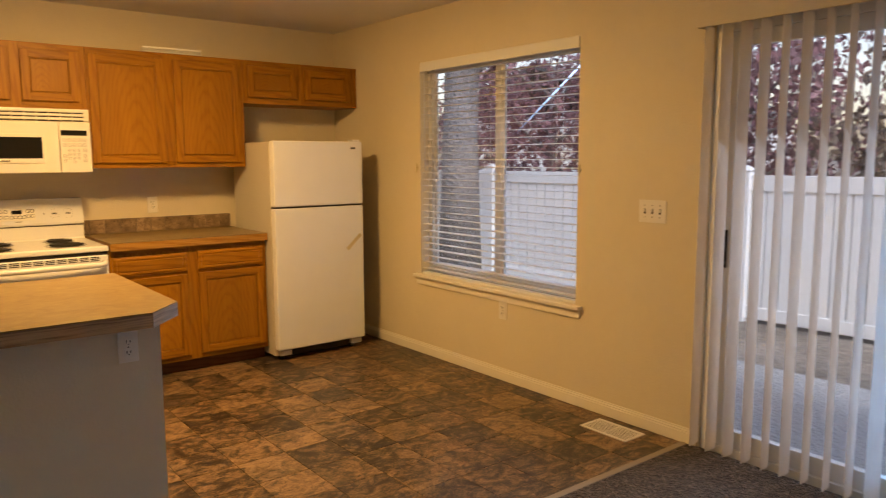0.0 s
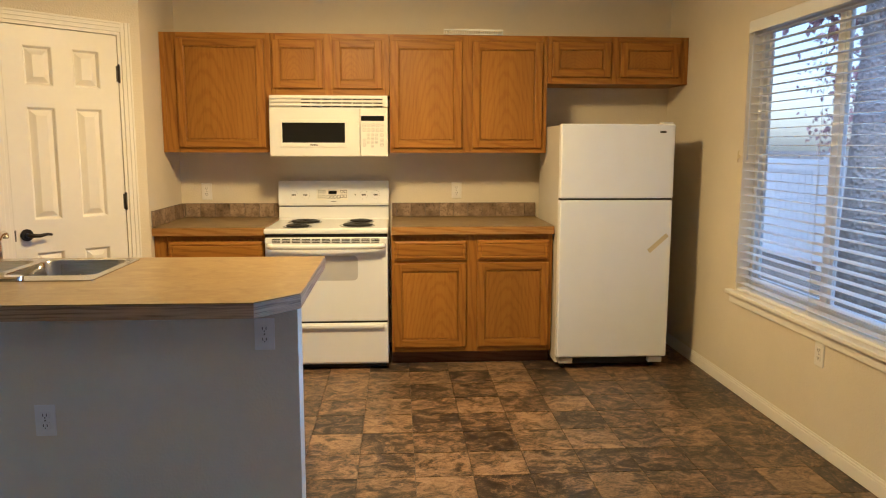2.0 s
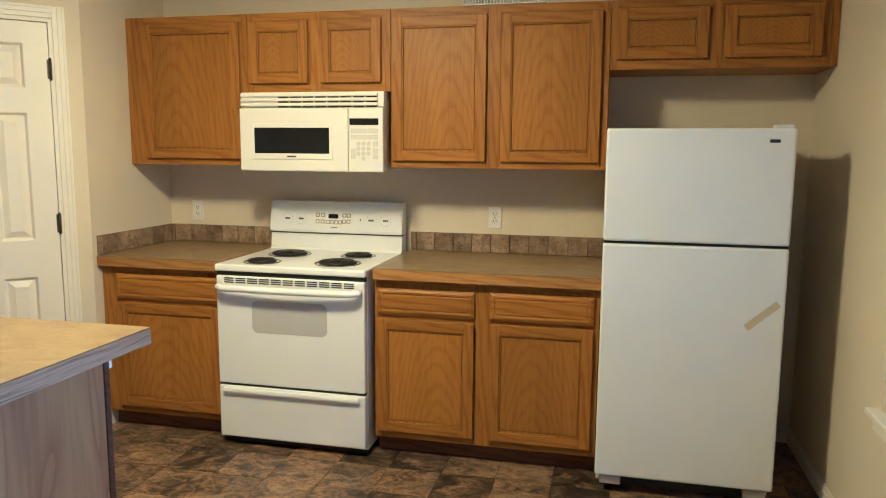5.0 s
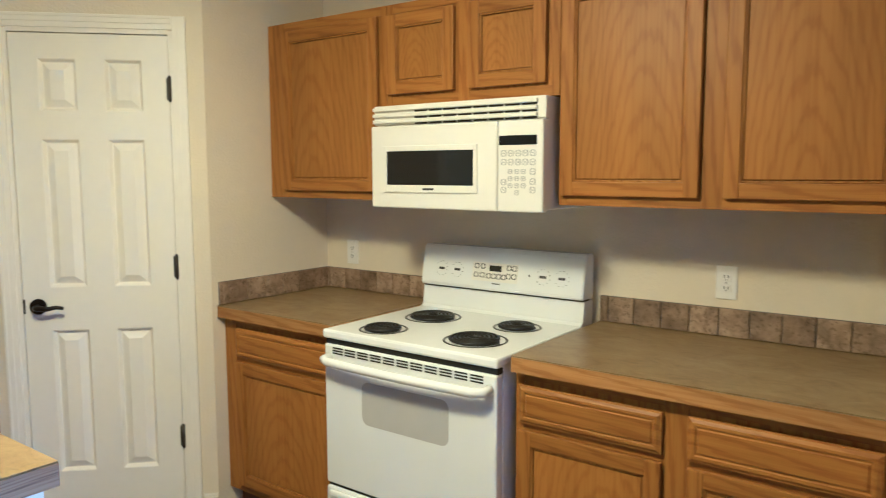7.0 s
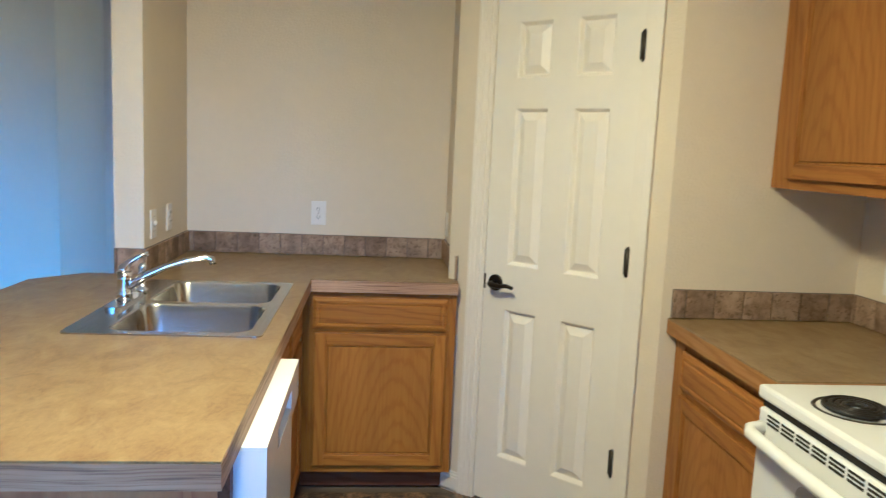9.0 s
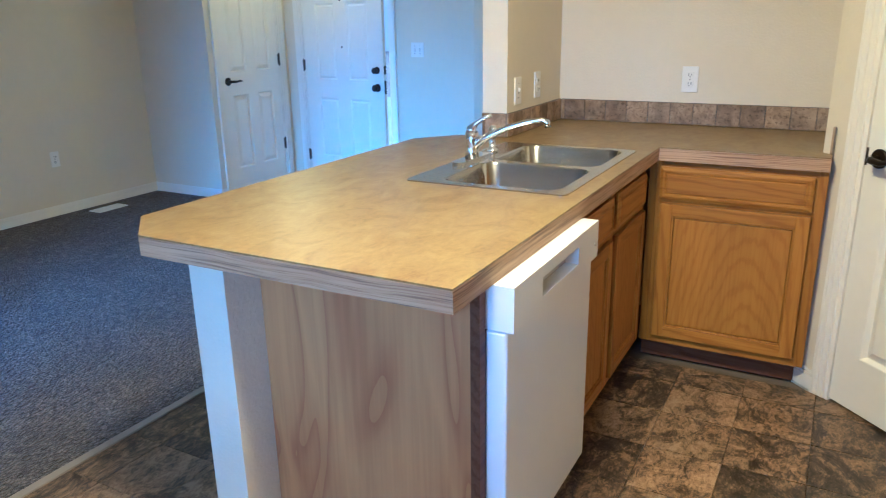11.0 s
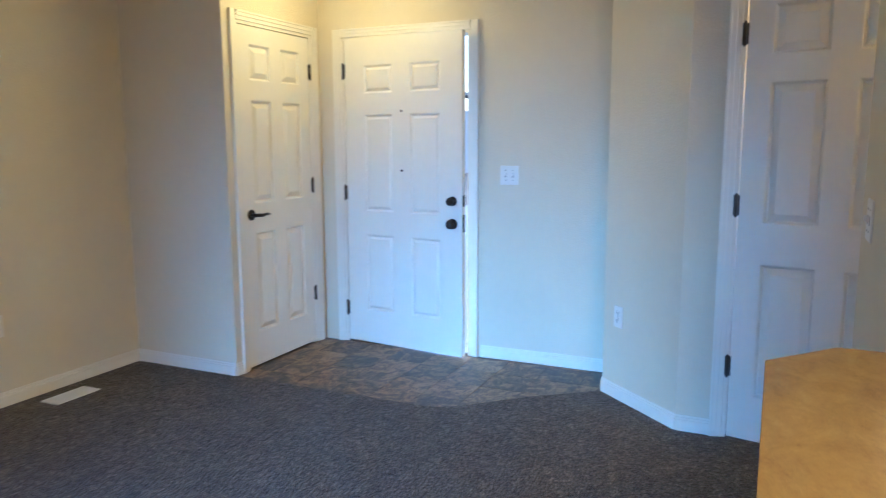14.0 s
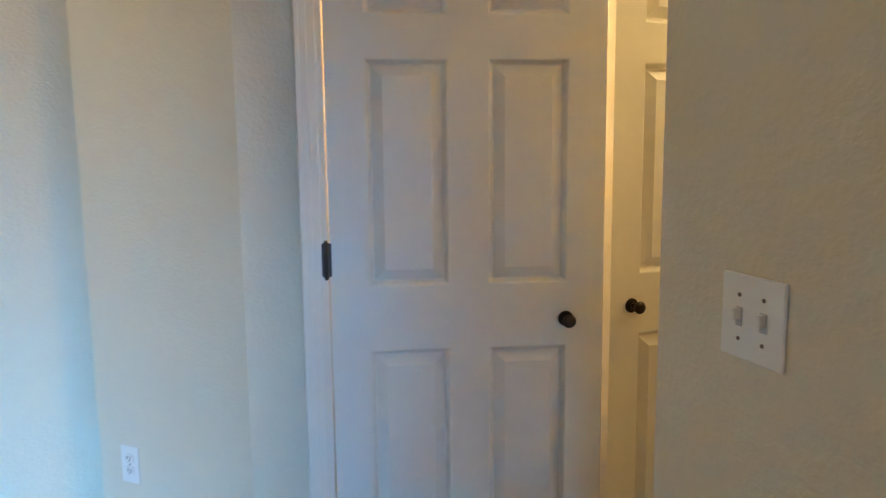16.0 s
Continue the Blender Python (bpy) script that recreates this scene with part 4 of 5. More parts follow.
# ---- stove ----
def stove(m):
    root = thing("stove", m, "white electric coil-top stove with a storage drawer", "stove")
    w, d = 0.764, 0.68
    part("body", box(bmesh.new(), 0.002, w - 0.002, 0.03, d - 0.02, 0.03, 0.88, 0.003), ENAMEL, root)
    for x in (0.06, w - 0.06):
        for y in (0.12, d - 0.1):
            bm = bmesh.new()
            tube(bm, 0.018, 0.0, 0.035, (x, y), 12)
            part("foot", bm, DARK, root)
    part("base_gap", box(bmesh.new(), 0.01, w - 0.01, 0.036, 0.2, 0.01, 0.045), DARK, root)
    # cooktop with a raised rim
    top = part("cooktop", box(bmesh.new(), -0.001, w + 0.001, -0.012, d - 0.07, 0.874, 0.908, 0.009), ENAMEL, root)
    for x, y, r in ((0.190, 0.115, 0.078), (0.205, 0.400, 0.100), (0.565, 0.165, 0.100), (0.575, 0.430, 0.078)):
        bm = bmesh.new()
        pts = []
        b = bmesh.new()
        rings = []
        for rad, z in ((r + 0.014, 0.0262), (r + 0.011, 0.0290), (r + 0.006, 0.028), (r - 0.002, 0.020), (0.03, 0.016), (0.002, 0.016)):
            rings.append([b.verts.new((x + rad * math.cos(a), y + rad * math.sin(a), 0.882 + z)) for a in [2 * math.pi * k / 36 for k in range(36)]])
        for r0, r1 in zip(rings, rings[1:]):
            for k in range(36):
                b.faces.new((r0[k], r0[(k + 1) % 36], r1[(k + 1) % 36], r1[k])).smooth = True
        pan = part("drip_pan", b, PAN, root, "black-stained chrome drip pan")
        turns = 5 if r > 0.09 else 4
        steps = turns * 26
        line = []
        for k in range(steps + 1):
            f = k / steps
            rad = 0.018 + (r - 0.024) * f
            a = 2 * math.pi * turns * f
            line.append((x + rad * math.cos(a), y + rad * math.sin(a), 0.9155))
        part("coil", sweep(bm, line, 0.0062, 6), COIL, root, "black spiral heating coil")
    # backguard: sloping lower splash and a leaning control panel
    def profile(bm, outline, x0, x1):
        a = [bm.verts.new((x0, y, z)) for y, z in outline]
        b = [bm.verts.new((x1, y, z)) for y, z in outline]
        bm.faces.new(a)
        bm.faces.new(b[::-1])
        for k in range(len(a)):
            bm.faces.new((a[k], a[(k + 1) % len(a)], b[(k + 1) % len(a)], b[k]))
        return bm
    bm = profile(bmesh.new(), [(0.565, 0.900), (0.595, 0.917), (0.606, 0.998), (d - 0.002, 0.998), (d - 0.002, 0.88), (0.565, 0.88)], 0.002, w - 0.002)
    part("splash_panel", bm, ENAMEL, root)
    bm = profile(bmesh.new(), [(0.590, 1.003), (0.585, 1.015), (0.612, 1.162), (0.622, 1.175), (d - 0.002, 1.175), (d - 0.002, 1.003)], 0.0, w)
    bmesh.ops.bevel(bm, geom=bm.edges[:], offset=0.004, segments=2, affect="EDGES")
    guard = part("backguard", bm, ENAMEL, root)
    part("seam", box(bmesh.new(), 0.003, w - 0.003, 0.60, 0.65, 0.9975, 1.0035), DARK, root)
    lean = Matrix.Translation((0, 0.5845, 1.024)) @ Matrix.Rotation(math.atan2(-0.027, 0.147), 4, "X")
    def dial(name, b, mat, label=""):
        b.transform(lean)
        return part(name, b, mat, guard, label)
    for x in (0.105, 0.185, 0.590, 0.672):
        b = bmesh.new()
        for dx in (-0.010, 0.0, 0.010):
            box(b, x + dx - 0.004, x + dx + 0.004, -0.0012, 0.001, 0.050, 0.060)
        for k in range(10):
            a = radians(-50 + k * 31)
            box(b, x + 0.030 * math.sin(a) - 0.0013, x + 0.030 * math.sin(a) + 0.0013, -0.001, 0.001, 0.055 + 0.030 * math.cos(a) - 0.0013, 0.055 + 0.030 * math.cos(a) + 0.0013)
        dial("dial_marks", b, INK)
    b = box(bmesh.new(), 0.262, 0.478, -0.001, 0.001, 0.018, 0.094, 0.0008)
    dial("control_pad", b, BISQUE)
    b = box(bmesh.new(), 0.345, 0.402, -0.0022, 0.001, 0.060, 0.084)
    dial("clock", b, BLACK_GLASS, "dark clock display")
    for x, z in [(0.283, 0.078), (0.313, 0.078), (0.283, 0.042), (0.313, 0.042), (0.343, 0.040), (0.367, 0.040), (0.391, 0.040), (0.415, 0.040), (0.437, 0.078), (0.462, 0.078), (0.437, 0.045), (0.462, 0.045)]:
        b = bmesh.new()
        b2 = [(x + 0.0105 * math.cos(a), z + 0.0105 * math.sin(a)) for a in [2 * math.pi * k / 14 for k in range(15)]]
        for (p, q), (r, s) in zip(b2, b2[1:]):
            box(b, min(p, r) - 0.0006, max(p, r) + 0.0006, -0.0022, 0, min(q, s) - 0.0006, max(q, s) + 0.0006)
        dial("pad_button", b, INK)
    b = bmesh.new()
    box(b, 0.362, 0.398, -0.0012, 0.001, 0.008, 0.012)
    dial("maker_mark", b, INK)
    b = bmesh.new()
    box(b, 0.527, 0.533, -0.0015, 0.001, 0.052, 0.060)
    dial("indicator", b, INK)
    # oven door, vent slots, handle, window
    od = part("oven_door", box(bmesh.new(), 0.004, w - 0.004, -0.006, 0.032, 0.318, 0.852, 0.007), ENAMEL, root)
    part("vent_trim", box(bmesh.new(), 0.004, w - 0.004, 0.004, 0.03, 0.853, 0.873, 0.001), DARK, root)
    for k in range(11):
        x = 0.048 + k * 0.0612
        bm = bmesh.new()
        for z in (0.8215, 0.8315, 0.8415):
            box(bm, x, x + 0.050, -0.0078, -0.004, z - 0.0026, z + 0.0026)
        part("vent_slot", bm, DARK, od, "dark vent slot")
    bm = prism(bmesh.new(), rounded(0.190, 0.574, 0.580, 0.738, 0.03), 0.003, 0.0072)
    bm.transform(Matrix.Rotation(radians(90), 4, "X"))
    part("oven_window", bm, GREY_GLASS, od, "grey oven window")
    bm = bmesh.new()
    pts = [(0.030, -0.006, 0.806), (0.034, -0.040, 0.802), (0.06, -0.052, 0.800)] + [(0.06 + k * 0.0644, -0.052 - 0.010 * math.sin(math.pi * k / 10), 0.800) for k in range(1, 10)] + [(w - 0.06, -0.052, 0.800), (w - 0.034, -0.040, 0.802), (w - 0.030, -0.006, 0.806)]
    sweep(bm, pts, 0.0165, 12)
    part("handle", bm, ENAMEL, od)
    dr = part("drawer", box(bmesh.new(), 0.004, w - 0.004, -0.008, 0.034, 0.045, 0.306, 0.008), ENAMEL, root)
    part("drawer_lip", box(bmesh.new(), 0.03, w - 0.03, -0.026, -0.006, 0.272, 0.300, 0.009), ENAMEL, dr)
    part("drawer_gap", box(bmesh.new(), 0.008, w - 0.008, 0.004, 0.03, 0.305, 0.319), DARK, root)
    return root


stove(pose(0.648, 4.981, 0))


# ---- microwave ----
def microwave(m):
    root = thing("microwave", m, "almond over-the-range microwave oven with a black window", "microwave")
    w, z0, z1 = 0.758, 1.348, 1.738
    part("body", box(bmesh.new(), 0.004, w - 0.004, 0.035, N_WALL - 5.245 - 0.003, z0 + 0.008, z1, 0.004), BISQUE, root)
    # slatted grille along the top
    part("grille", box(bmesh.new(), 0, w, 0.018, 0.05, z1 - 0.074, z1, 0.004), BISQUE, root)
    for k in range(3):
        z = z1 - 0.016 - k * 0.023
        part("slat", box(bmesh.new(), 0.004, w - 0.03, 0.004, 0.024, z - 0.006, z + 0.008, 0.003), BISQUE, root)
        bm = bmesh.new()
        for i in range(8):
            x = 0.205 + i * 0.066
            box(bm, x, x + 0.057, 0.0155, 0.0182, z - 0.0125, z - 0.0065)
        part("vent_slot", bm, DARK, root)
    door = part("door", box(bmesh.new(), 0, 0.578, 0, 0.036, z0, z1 - 0.078, 0.006), BISQUE, root)
    fr = bmesh.new()
    for a, b, c, d in ((0.066, 0.082, z0 + 0.060, z0 + 0.235), (0.482, 0.498, z0 + 0.060, z0 + 0.235), (0.082, 0.482, z0 + 0.060, z0 + 0.088), (0.082, 0.482, z0 + 0.215, z0 + 0.235)):
        box(fr, a, b, -0.006, 0.002, c, d, 0.002)
    part("window_frame", fr, BISQUE, door)
    part("window", box(bmesh.new(), 0.082, 0.482, -0.003, 0.002, z0 + 0.088, z0 + 0.215), BLACK_GLASS, door, "black glass window")
    part("maker_mark", box(bmesh.new(), 0.258, 0.308, -0.0072, -0.005, z0 + 0.070, z0 + 0.077), INK, door)
    pn = part("control_panel", box(bmesh.new(), 0.581, w, 0, 0.036, z0, z1 - 0.078, 0.006), BISQUE, root)
    part("display", box(bmesh.new(), 0.588, 0.735, -0.0015, 0.002, z0 + 0.228, z0 + 0.260), BLACK_GLASS, pn, "black display")
    spots = [(0.606 + 0.0285 * i, 0.200 - 0.030 * j, 0.0105) for j in range(2) for i in range(5)] + [(0.632 + 0.026 * i, 0.138 - 0.024 * j, 0.008) for j in range(3) for i in range(3)] + [(0.658, 0.066, 0.008), (0.606, 0.102, 0.0105), (0.606, 0.075, 0.0105), (0.720, 0.138, 0.0105), (0.720, 0.104, 0.0105), (0.720, 0.076, 0.0105)]
    for x, z, r in spots:
        b = bmesh.new()
        ring = [(x + r * math.cos(a), z0 + z + r * math.sin(a)) for a in [2 * math.pi * k / 12 for k in range(13)]]
        for (p, q), (s, t) in zip(ring, ring[1:]):
            box(b, min(p, s) - 0.0005, max(p, s) + 0.0005, -0.0012, 0.001, min(q, t) - 0.0005, max(q, t) + 0.0005)
        box(b, x - r * 0.5, x + r * 0.5, -0.0012, 0.001, z0 + z - 0.0018, z0 + z + 0.0018)
        part("button", b, GREY_GLASS, pn)
    return root


microwave(pose(0.655, 5.245, 0))


# ---- dishwasher ----
def dishwasher(m):
    root = thing("dishwasher", m, "white built-in dishwasher under the worktop", "dishwasher")
    w = 0.60
    part("tub", box(bmesh.new(), 0.004, w - 0.004, 0.05, 0.56, 0.10, 0.862), DARK, root)
    part("door", box(bmesh.new(), 0, w, 0, 0.052, 0.115, 0.755, 0.006), ENAMEL, root)
    z0, z1, a, b = 0.758, 0.862, 0.17, 0.43
    bm = prism(bmesh.new(), [(0, z0), (w, z0), (w, z1), (0, z1)], -0.052, 0.016, [[(a, z0 + 0.026), (b, z0 + 0.026), (b, z0 + 0.074), (a, z0 + 0.074)]])
    bm.transform(Matrix.Rotation(radians(90), 4, "X"))
    bmesh.ops.bevel(bm, geom=[e for e in bm.edges if len(e.link_faces) == 2 and e.calc_face_angle(0) > 1], offset=0.005, segments=2, affect="EDGES")
    cp = part("control_panel", bm, ENAMEL, root)
    part("handle_recess", box(bmesh.new(), a, b, 0.020, 0.052, z0 + 0.02, z0 + 0.08), GREY_GLASS, cp)
    bm = bmesh.new()
    tube(bm, 0.006, 0, 0.003, (0.56, 0.80), 12, "y")
    fix(bm, 0.572, 0.80)
    for v in bm.verts:
        v.co.y -= 0.0158
    part("latch_dot", bm, GREY_GLASS, cp)
    part("toe_panel", box(bmesh.new(), 0.004, w - 0.004, 0.07, 0.085, 0.0, 0.112), DARK, root)
    return root


dishwasher(pose(0.955, 3.798, 0, 0, 0, 180))


# ---- sink and tap ----
def sink():
    root = thing("sink", pose(0, 0, 0), "double-bowl stainless steel drop-in sink", "sink")
    mid = (SX0 + SX1) / 2
    bowls = [(SX0 + 0.035, mid - 0.018), (mid + 0.018, SX1 - 0.035)]
    by0, by1 = SY0 + 0.105, SY1 - 0.038
    holes = [rounded(a, b, by0, by1, 0.055) for a, b in bowls]
    part("rim", prism(bmesh.new(), rounded(SX0, SX1, SY0, SY1, 0.022), 0.9142, 0.9185, holes), STEEL, root)
    for a, b in bowls:
        bm = bmesh.new()
        rings = []
        for s, z, r in ((0.0, 0.9183, 0.055), (0.004, 0.912, 0.055), (0.012, 0.79, 0.055), (0.022, 0.768, 0.055), (0.045, 0.758, 0.05)):
            rings.append([bm.verts.new((x, y, z)) for x, y in rounded(a + s, b - s, by0 + s, by1 - s, r)])
        n = len(rings[0])
        for r0, r1 in zip(rings, rings[1:]):
            for k in range(n):
                bm.faces.new((r0[k], r0[(k + 1) % n], r1[(k + 1) % n], r1[k])).smooth = True
        bm.faces.new(rings[-1])
        bowl = part("bowl", bm, STEEL, root)
        bm = bmesh.new()
        tube(bm, 0.042, 0.7585, 0.7605, ((a + b) / 2, (by0 + by1) / 2), 24)
        part("drain", bm, CHROME, bowl)
    return root


sink()


def tap():
    root = thing("kitchen_tap", pose(-0.055, 3.222, 0.9185), "chrome single-lever kitchen tap with a low arched spout", "tap")
    bm = bmesh.new()
    prism(bm, rounded(-0.125, 0.125, -0.026, 0.026, 0.025), 0, 0.010)
    part("deck_plate", bm, CHROME, root)
    bm = bmesh.new()
    sweep(bm, [(0, 0, 0.008), (0, 0, 0.03), (0, 0, 0.075), (0, 0, 0.10)], [0.027, 0.023, 0.021, 0.024], 18)
    part("base", bm, CHROME, root)
    bm = bmesh.new()
    sweep(bm, [(0, 0.01, 0.050), (-0.012, 0.06, 0.085), (-0.026, 0.12, 0.115), (-0.042, 0.185, 0.136), (-0.056, 0.240, 0.145), (-0.060, 0.258, 0.138), (-0.061, 0.262, 0.122)], [0.016, 0.0125, 0.0105, 0.0095, 0.0098, 0.0115, 0.0115], 14)
    part("spout", bm, CHROME, root)
    bm = bmesh.new()
    sweep(bm, [(0, 0, 0.098), (0, -0.002, 0.112), (-0.006, 0.015, 0.130), (-0.012, 0.045, 0.150), (-0.016, 0.068, 0.158)], [0.022, 0.017, 0.0095, 0.0075, 0.008], 14)
    part("handle", bm, CHROME, root)
    bm = bmesh.new()
    sweep(bm, [(-0.175, 0.0, 0.0), (-0.175, 0, 0.012), (-0.175, 0, 0.015), (-0.175, 0, 0.055), (-0.175, 0.002, 0.085), (-0.175, 0.004, 0.10)], [0.022, 0.020, 0.012, 0.011, 0.015, 0.009], 14)
    return root, bm


root, bm = tap()
spray = thing("sprayer", pose(-0.055, 3.222, 0.9185), "small chrome side sprayer beside the tap", "sprayer")
part("sprayer_head", bm, CHROME, spray)


# ---- kitchen window ----
def kitchen_window():
    root = thing("window_kitchen", pose(0, 0, 0), "white vinyl sliding window with two panes", "window", kind="structure")
    x0, x1 = E_WALL + 0.075, E_WALL + 0.125
    z0, z1 = WZ0 + 0.02, WZ1
    F = 0.042
    for a, b, c, d in ((WY0, WY0 + F, z0, z1), (WY1 - F, WY1, z0, z1), (WY0 + F, WY1 - F, z0, z0 + F), (WY0 + F, WY1 - F, z1 - F, z1)):
        part("frame", box(bmesh.new(), x0, x1, a, b, c, d, 0.003), VINYL, root)
    mid = (WY0 + WY1) / 2
    part("meeting_stile", box(bmesh.new(), x0 + 0.002, x1 - 0.002, mid - 0.026, mid + 0.026, z0 + F, z1 - F, 0.003), VINYL, root)
    for a, b, dx in ((WY0 + F, mid - 0.026, 0.0), (mid + 0.026, WY1 - F, 0.016)):
        sash = bmesh.new()
        S = 0.028
        xa, xb = x0 + 0.006 + dx, x0 + 0.026 + dx
        for p, q, r, s in ((a, a + S, z0 + F, z1 - F), (b - S, b, z0 + F, z1 - F), (a + S, b - S, z0 + F, z0 + F + S), (a + S, b - S, z1 - F - S, z1 - F)):
            box(sash, xa, xb, p, q, r, s, 0.002)
        sh = part("sash", sash, VINYL, root)
        pane = part("pane", box(bmesh.new(), xa + 0.008, xa + 0.012, a + S, b - S, z0 + F + S, z1 - F - S), PANE, sh, "clear glass pane")
        pane.visible_shadow = False
    return root


kitchen_window()
sl = thing("window_sill", pose(0, 0, 0), "off-white painted wooden window sill with an apron", "window sill", kind="structure")
part("stool", box(bmesh.new(), E_WALL - 0.040, E_WALL + 0.075, WY0 - 0.050, WY1 + 0.050, WZ0 - 0.018, WZ0 + 0.004, 0.005), TRIM, sl)
part("apron", box(bmesh.new(), E_WALL - 0.014, E_WALL - 0.0005, WY0 - 0.036, WY1 + 0.036, WZ0 - 0.070, WZ0 - 0.019, 0.003), TRIM, sl)
lin = thing("window_lining", pose(0, 0, 0), "off-white painted lining of the window opening", "window frame", kind="structure")
for a, b, c, d in ((WY0 - 0.002, WY0 + 0.004, WZ0 + 0.004, WZ1), (WY1 - 0.004, WY1 + 0.002, WZ0 + 0.004, WZ1), (WY0 + 0.004, WY1 - 0.004, WZ1 - 0.004, WZ1 + 0.002)):
    part("lining", box(bmesh.new(), E_WALL + 0.003, E_WALL + 0.075, a, b, c, d), TRIM, lin)


def slat_blind():
    root = thing("window_blind", pose(0, 0, 0), "white faux-wood slatted blind, slats tilted open", "blind")
    xc = E_WALL + 0.034
    a, b = WY0 + 0.012, WY1 - 0.012
    part("headrail", box(bmesh.new(), xc - 0.03, xc + 0.03, a, b, WZ1 - 0.058, WZ1 - 0.008, 0.002), VINYL, root)
    part("valance", box(bmesh.new(), xc - 0.039, xc - 0.031, a - 0.006, b + 0.006, WZ1 - 0.068, WZ1 - 0.006, 0.002), VINYL, root)
    me = mesh_of("slat", arc(0.050, b - a, 0.0022, 0.002), SLAT)
    n = 31
    z_lo, z_hi = WZ0 + 0.048, WZ1 - 0.085
    for k in range(n):
        z = z_lo + (z_hi - z_lo) * k / (n - 1)
        piece("slat", me, root, Matrix.Translation((xc, (a + b) / 2, z + random.uniform(-0.0012, 0.0012))) @ Matrix.Rotation(radians(-1 + random.uniform(-2, 2)), 4, "Y"))
    part("bottom_rail", box(bmesh.new(), xc - 0.026, xc + 0.026, a, b, WZ0 + 0.006, WZ0 + 0.022, 0.003), VINYL, root)
    for y in (a + 0.16, (a + b) / 2, b - 0.16):
        for dx in (-0.026, 0.026):
            part("ladder_cord", sweep(bmesh.new(), [(xc + dx, y, WZ0 + 0.02), (xc + dx, y, WZ1 - 0.06)], 0.0011, 5), SLAT, root)
    part("tilt_wand", sweep(bmesh.new(), [(xc - 0.034, b - 0.045, WZ1 - 0.07), (xc - 0.037, b - 0.046, WZ1 - 0.4), (xc - 0.036, b - 0.050, WZ1 - 0.76)], 0.0045, 8), VINYL, root)
    return root


def arc(w, length, t, bow=0.0035):
    """A thin bowed slat: w across x, length along y."""
    bm = bmesh.new()
    n = 4
    up, dn = [], []
    for k in range(n + 1):
        x = -w / 2 + w * k / n
        z = bow * (1 - (2 * x / w) ** 2)
        up.append([bm.verts.new((x, y, z + t / 2)) for y in (-length / 2, length / 2)])
        dn.append([bm.verts.new((x, y, z - t / 2)) for y in (-length / 2, length / 2)])
    for k in range(n):
        bm.faces.new((up[k][0], up[k + 1][0], up[k + 1][1], up[k][1]))
        bm.faces.new((dn[k][1], dn[k + 1][1], dn[k + 1][0], dn[k][0]))
        for e in (0, 1):
            bm.faces.new((up[k][e], dn[k][e], dn[k + 1][e], up[k + 1][e]))
    for k in (0, n):
        bm.faces.new((up[k][0], up[k][1], dn[k][1], dn[k][0]))
    return bm


slat_blind()
for y in (WY0 - 0.018, WY1 + 0.030):
    cl = thing("cord_cleat", on("w", E_WALL, y, 1.36), "small tan plastic cord cleat screwed beside the window", "cleat")
    bm = bmesh.new()
    sweep(bm, [(0.006, -0.010, 0.034), (0, -0.012, 0.012), (0, -0.012, -0.012), (-0.004, -0.010, -0.032)], [0.003, 0.0045, 0.0045, 0.003], 8)
    box(bm, -0.005, 0.005, -0.012, 0, -0.008, 0.008, 0.001)
    part("cleat_body", bm, TAPE, cl)


# ---- patio door and its vertical blind ----
def patio_door():
    root = thing("door_patio", pose(0, 0, 0), "white vinyl sliding glass patio door, closed", "sliding door", kind="structure")
    x0, x1 = E_WALL + 0.02, E_WALL + 0.13
    F = 0.045
    for a, b, c, d in ((PY0, PY0 + F, -0.014, PZ1), (PY1 - F, PY1, -0.014, PZ1), (PY0 + F, PY1 - F, PZ1 - F, PZ1), (PY0 + F, PY1 - F, -0.014, 0.035)):
        part("frame", box(bmesh.new(), x0, x1, a, b, c, d, 0.003), VINYL, root)
    mid = (PY0 + PY1) / 2
    for a, b, dx, name in ((mid - 0.035, PY1 - F, 0.012, "sliding_panel"), (PY0 + F, mid + 0.035, 0.058, "fixed_panel")):
        S = 0.066
        bm = bmesh.new()
        xa, xb = x0 + dx, x0 + dx + 0.04
        for p, q, r, s in ((a, a + S, 0.037, PZ1 - F - 0.002), (b - S, b, 0.037, PZ1 - F - 0.002), (a + S, b - S, 0.037, 0.037 + 0.085), (a + S, b - S, PZ1 - F - 0.002 - S, PZ1 - F - 0.002)):
            box(bm, xa, xb, p, q, r, s, 0.003)
        pn = part(name, bm, VINYL, root)
        g = part("pane", box(bmesh.new(), xa + 0.017, xa + 0.022, a + S, b - S, 0.122, PZ1 - F - 0.002 - S), PANE, pn, "clear glass pane")
        g.visible_shadow = False
        if name == "sliding_panel":
            bm = bmesh.new()
            sweep(bm, [(xa, b - 0.034, 0.93), (xa - 0.03, b - 0.034, 0.945), (xa - 0.034, b - 0.034, 1.00), (xa - 0.03, b - 0.034, 1.055), (xa, b - 0.034, 1.07)], 0.009, 10)
            box(bm, xa - 0.006, xa, b - 0.050, b - 0.018, 0.91, 1.09, 0.002)
            part("handle", bm, INK, pn, "dark grey pull handle")
    return root


patio_door()


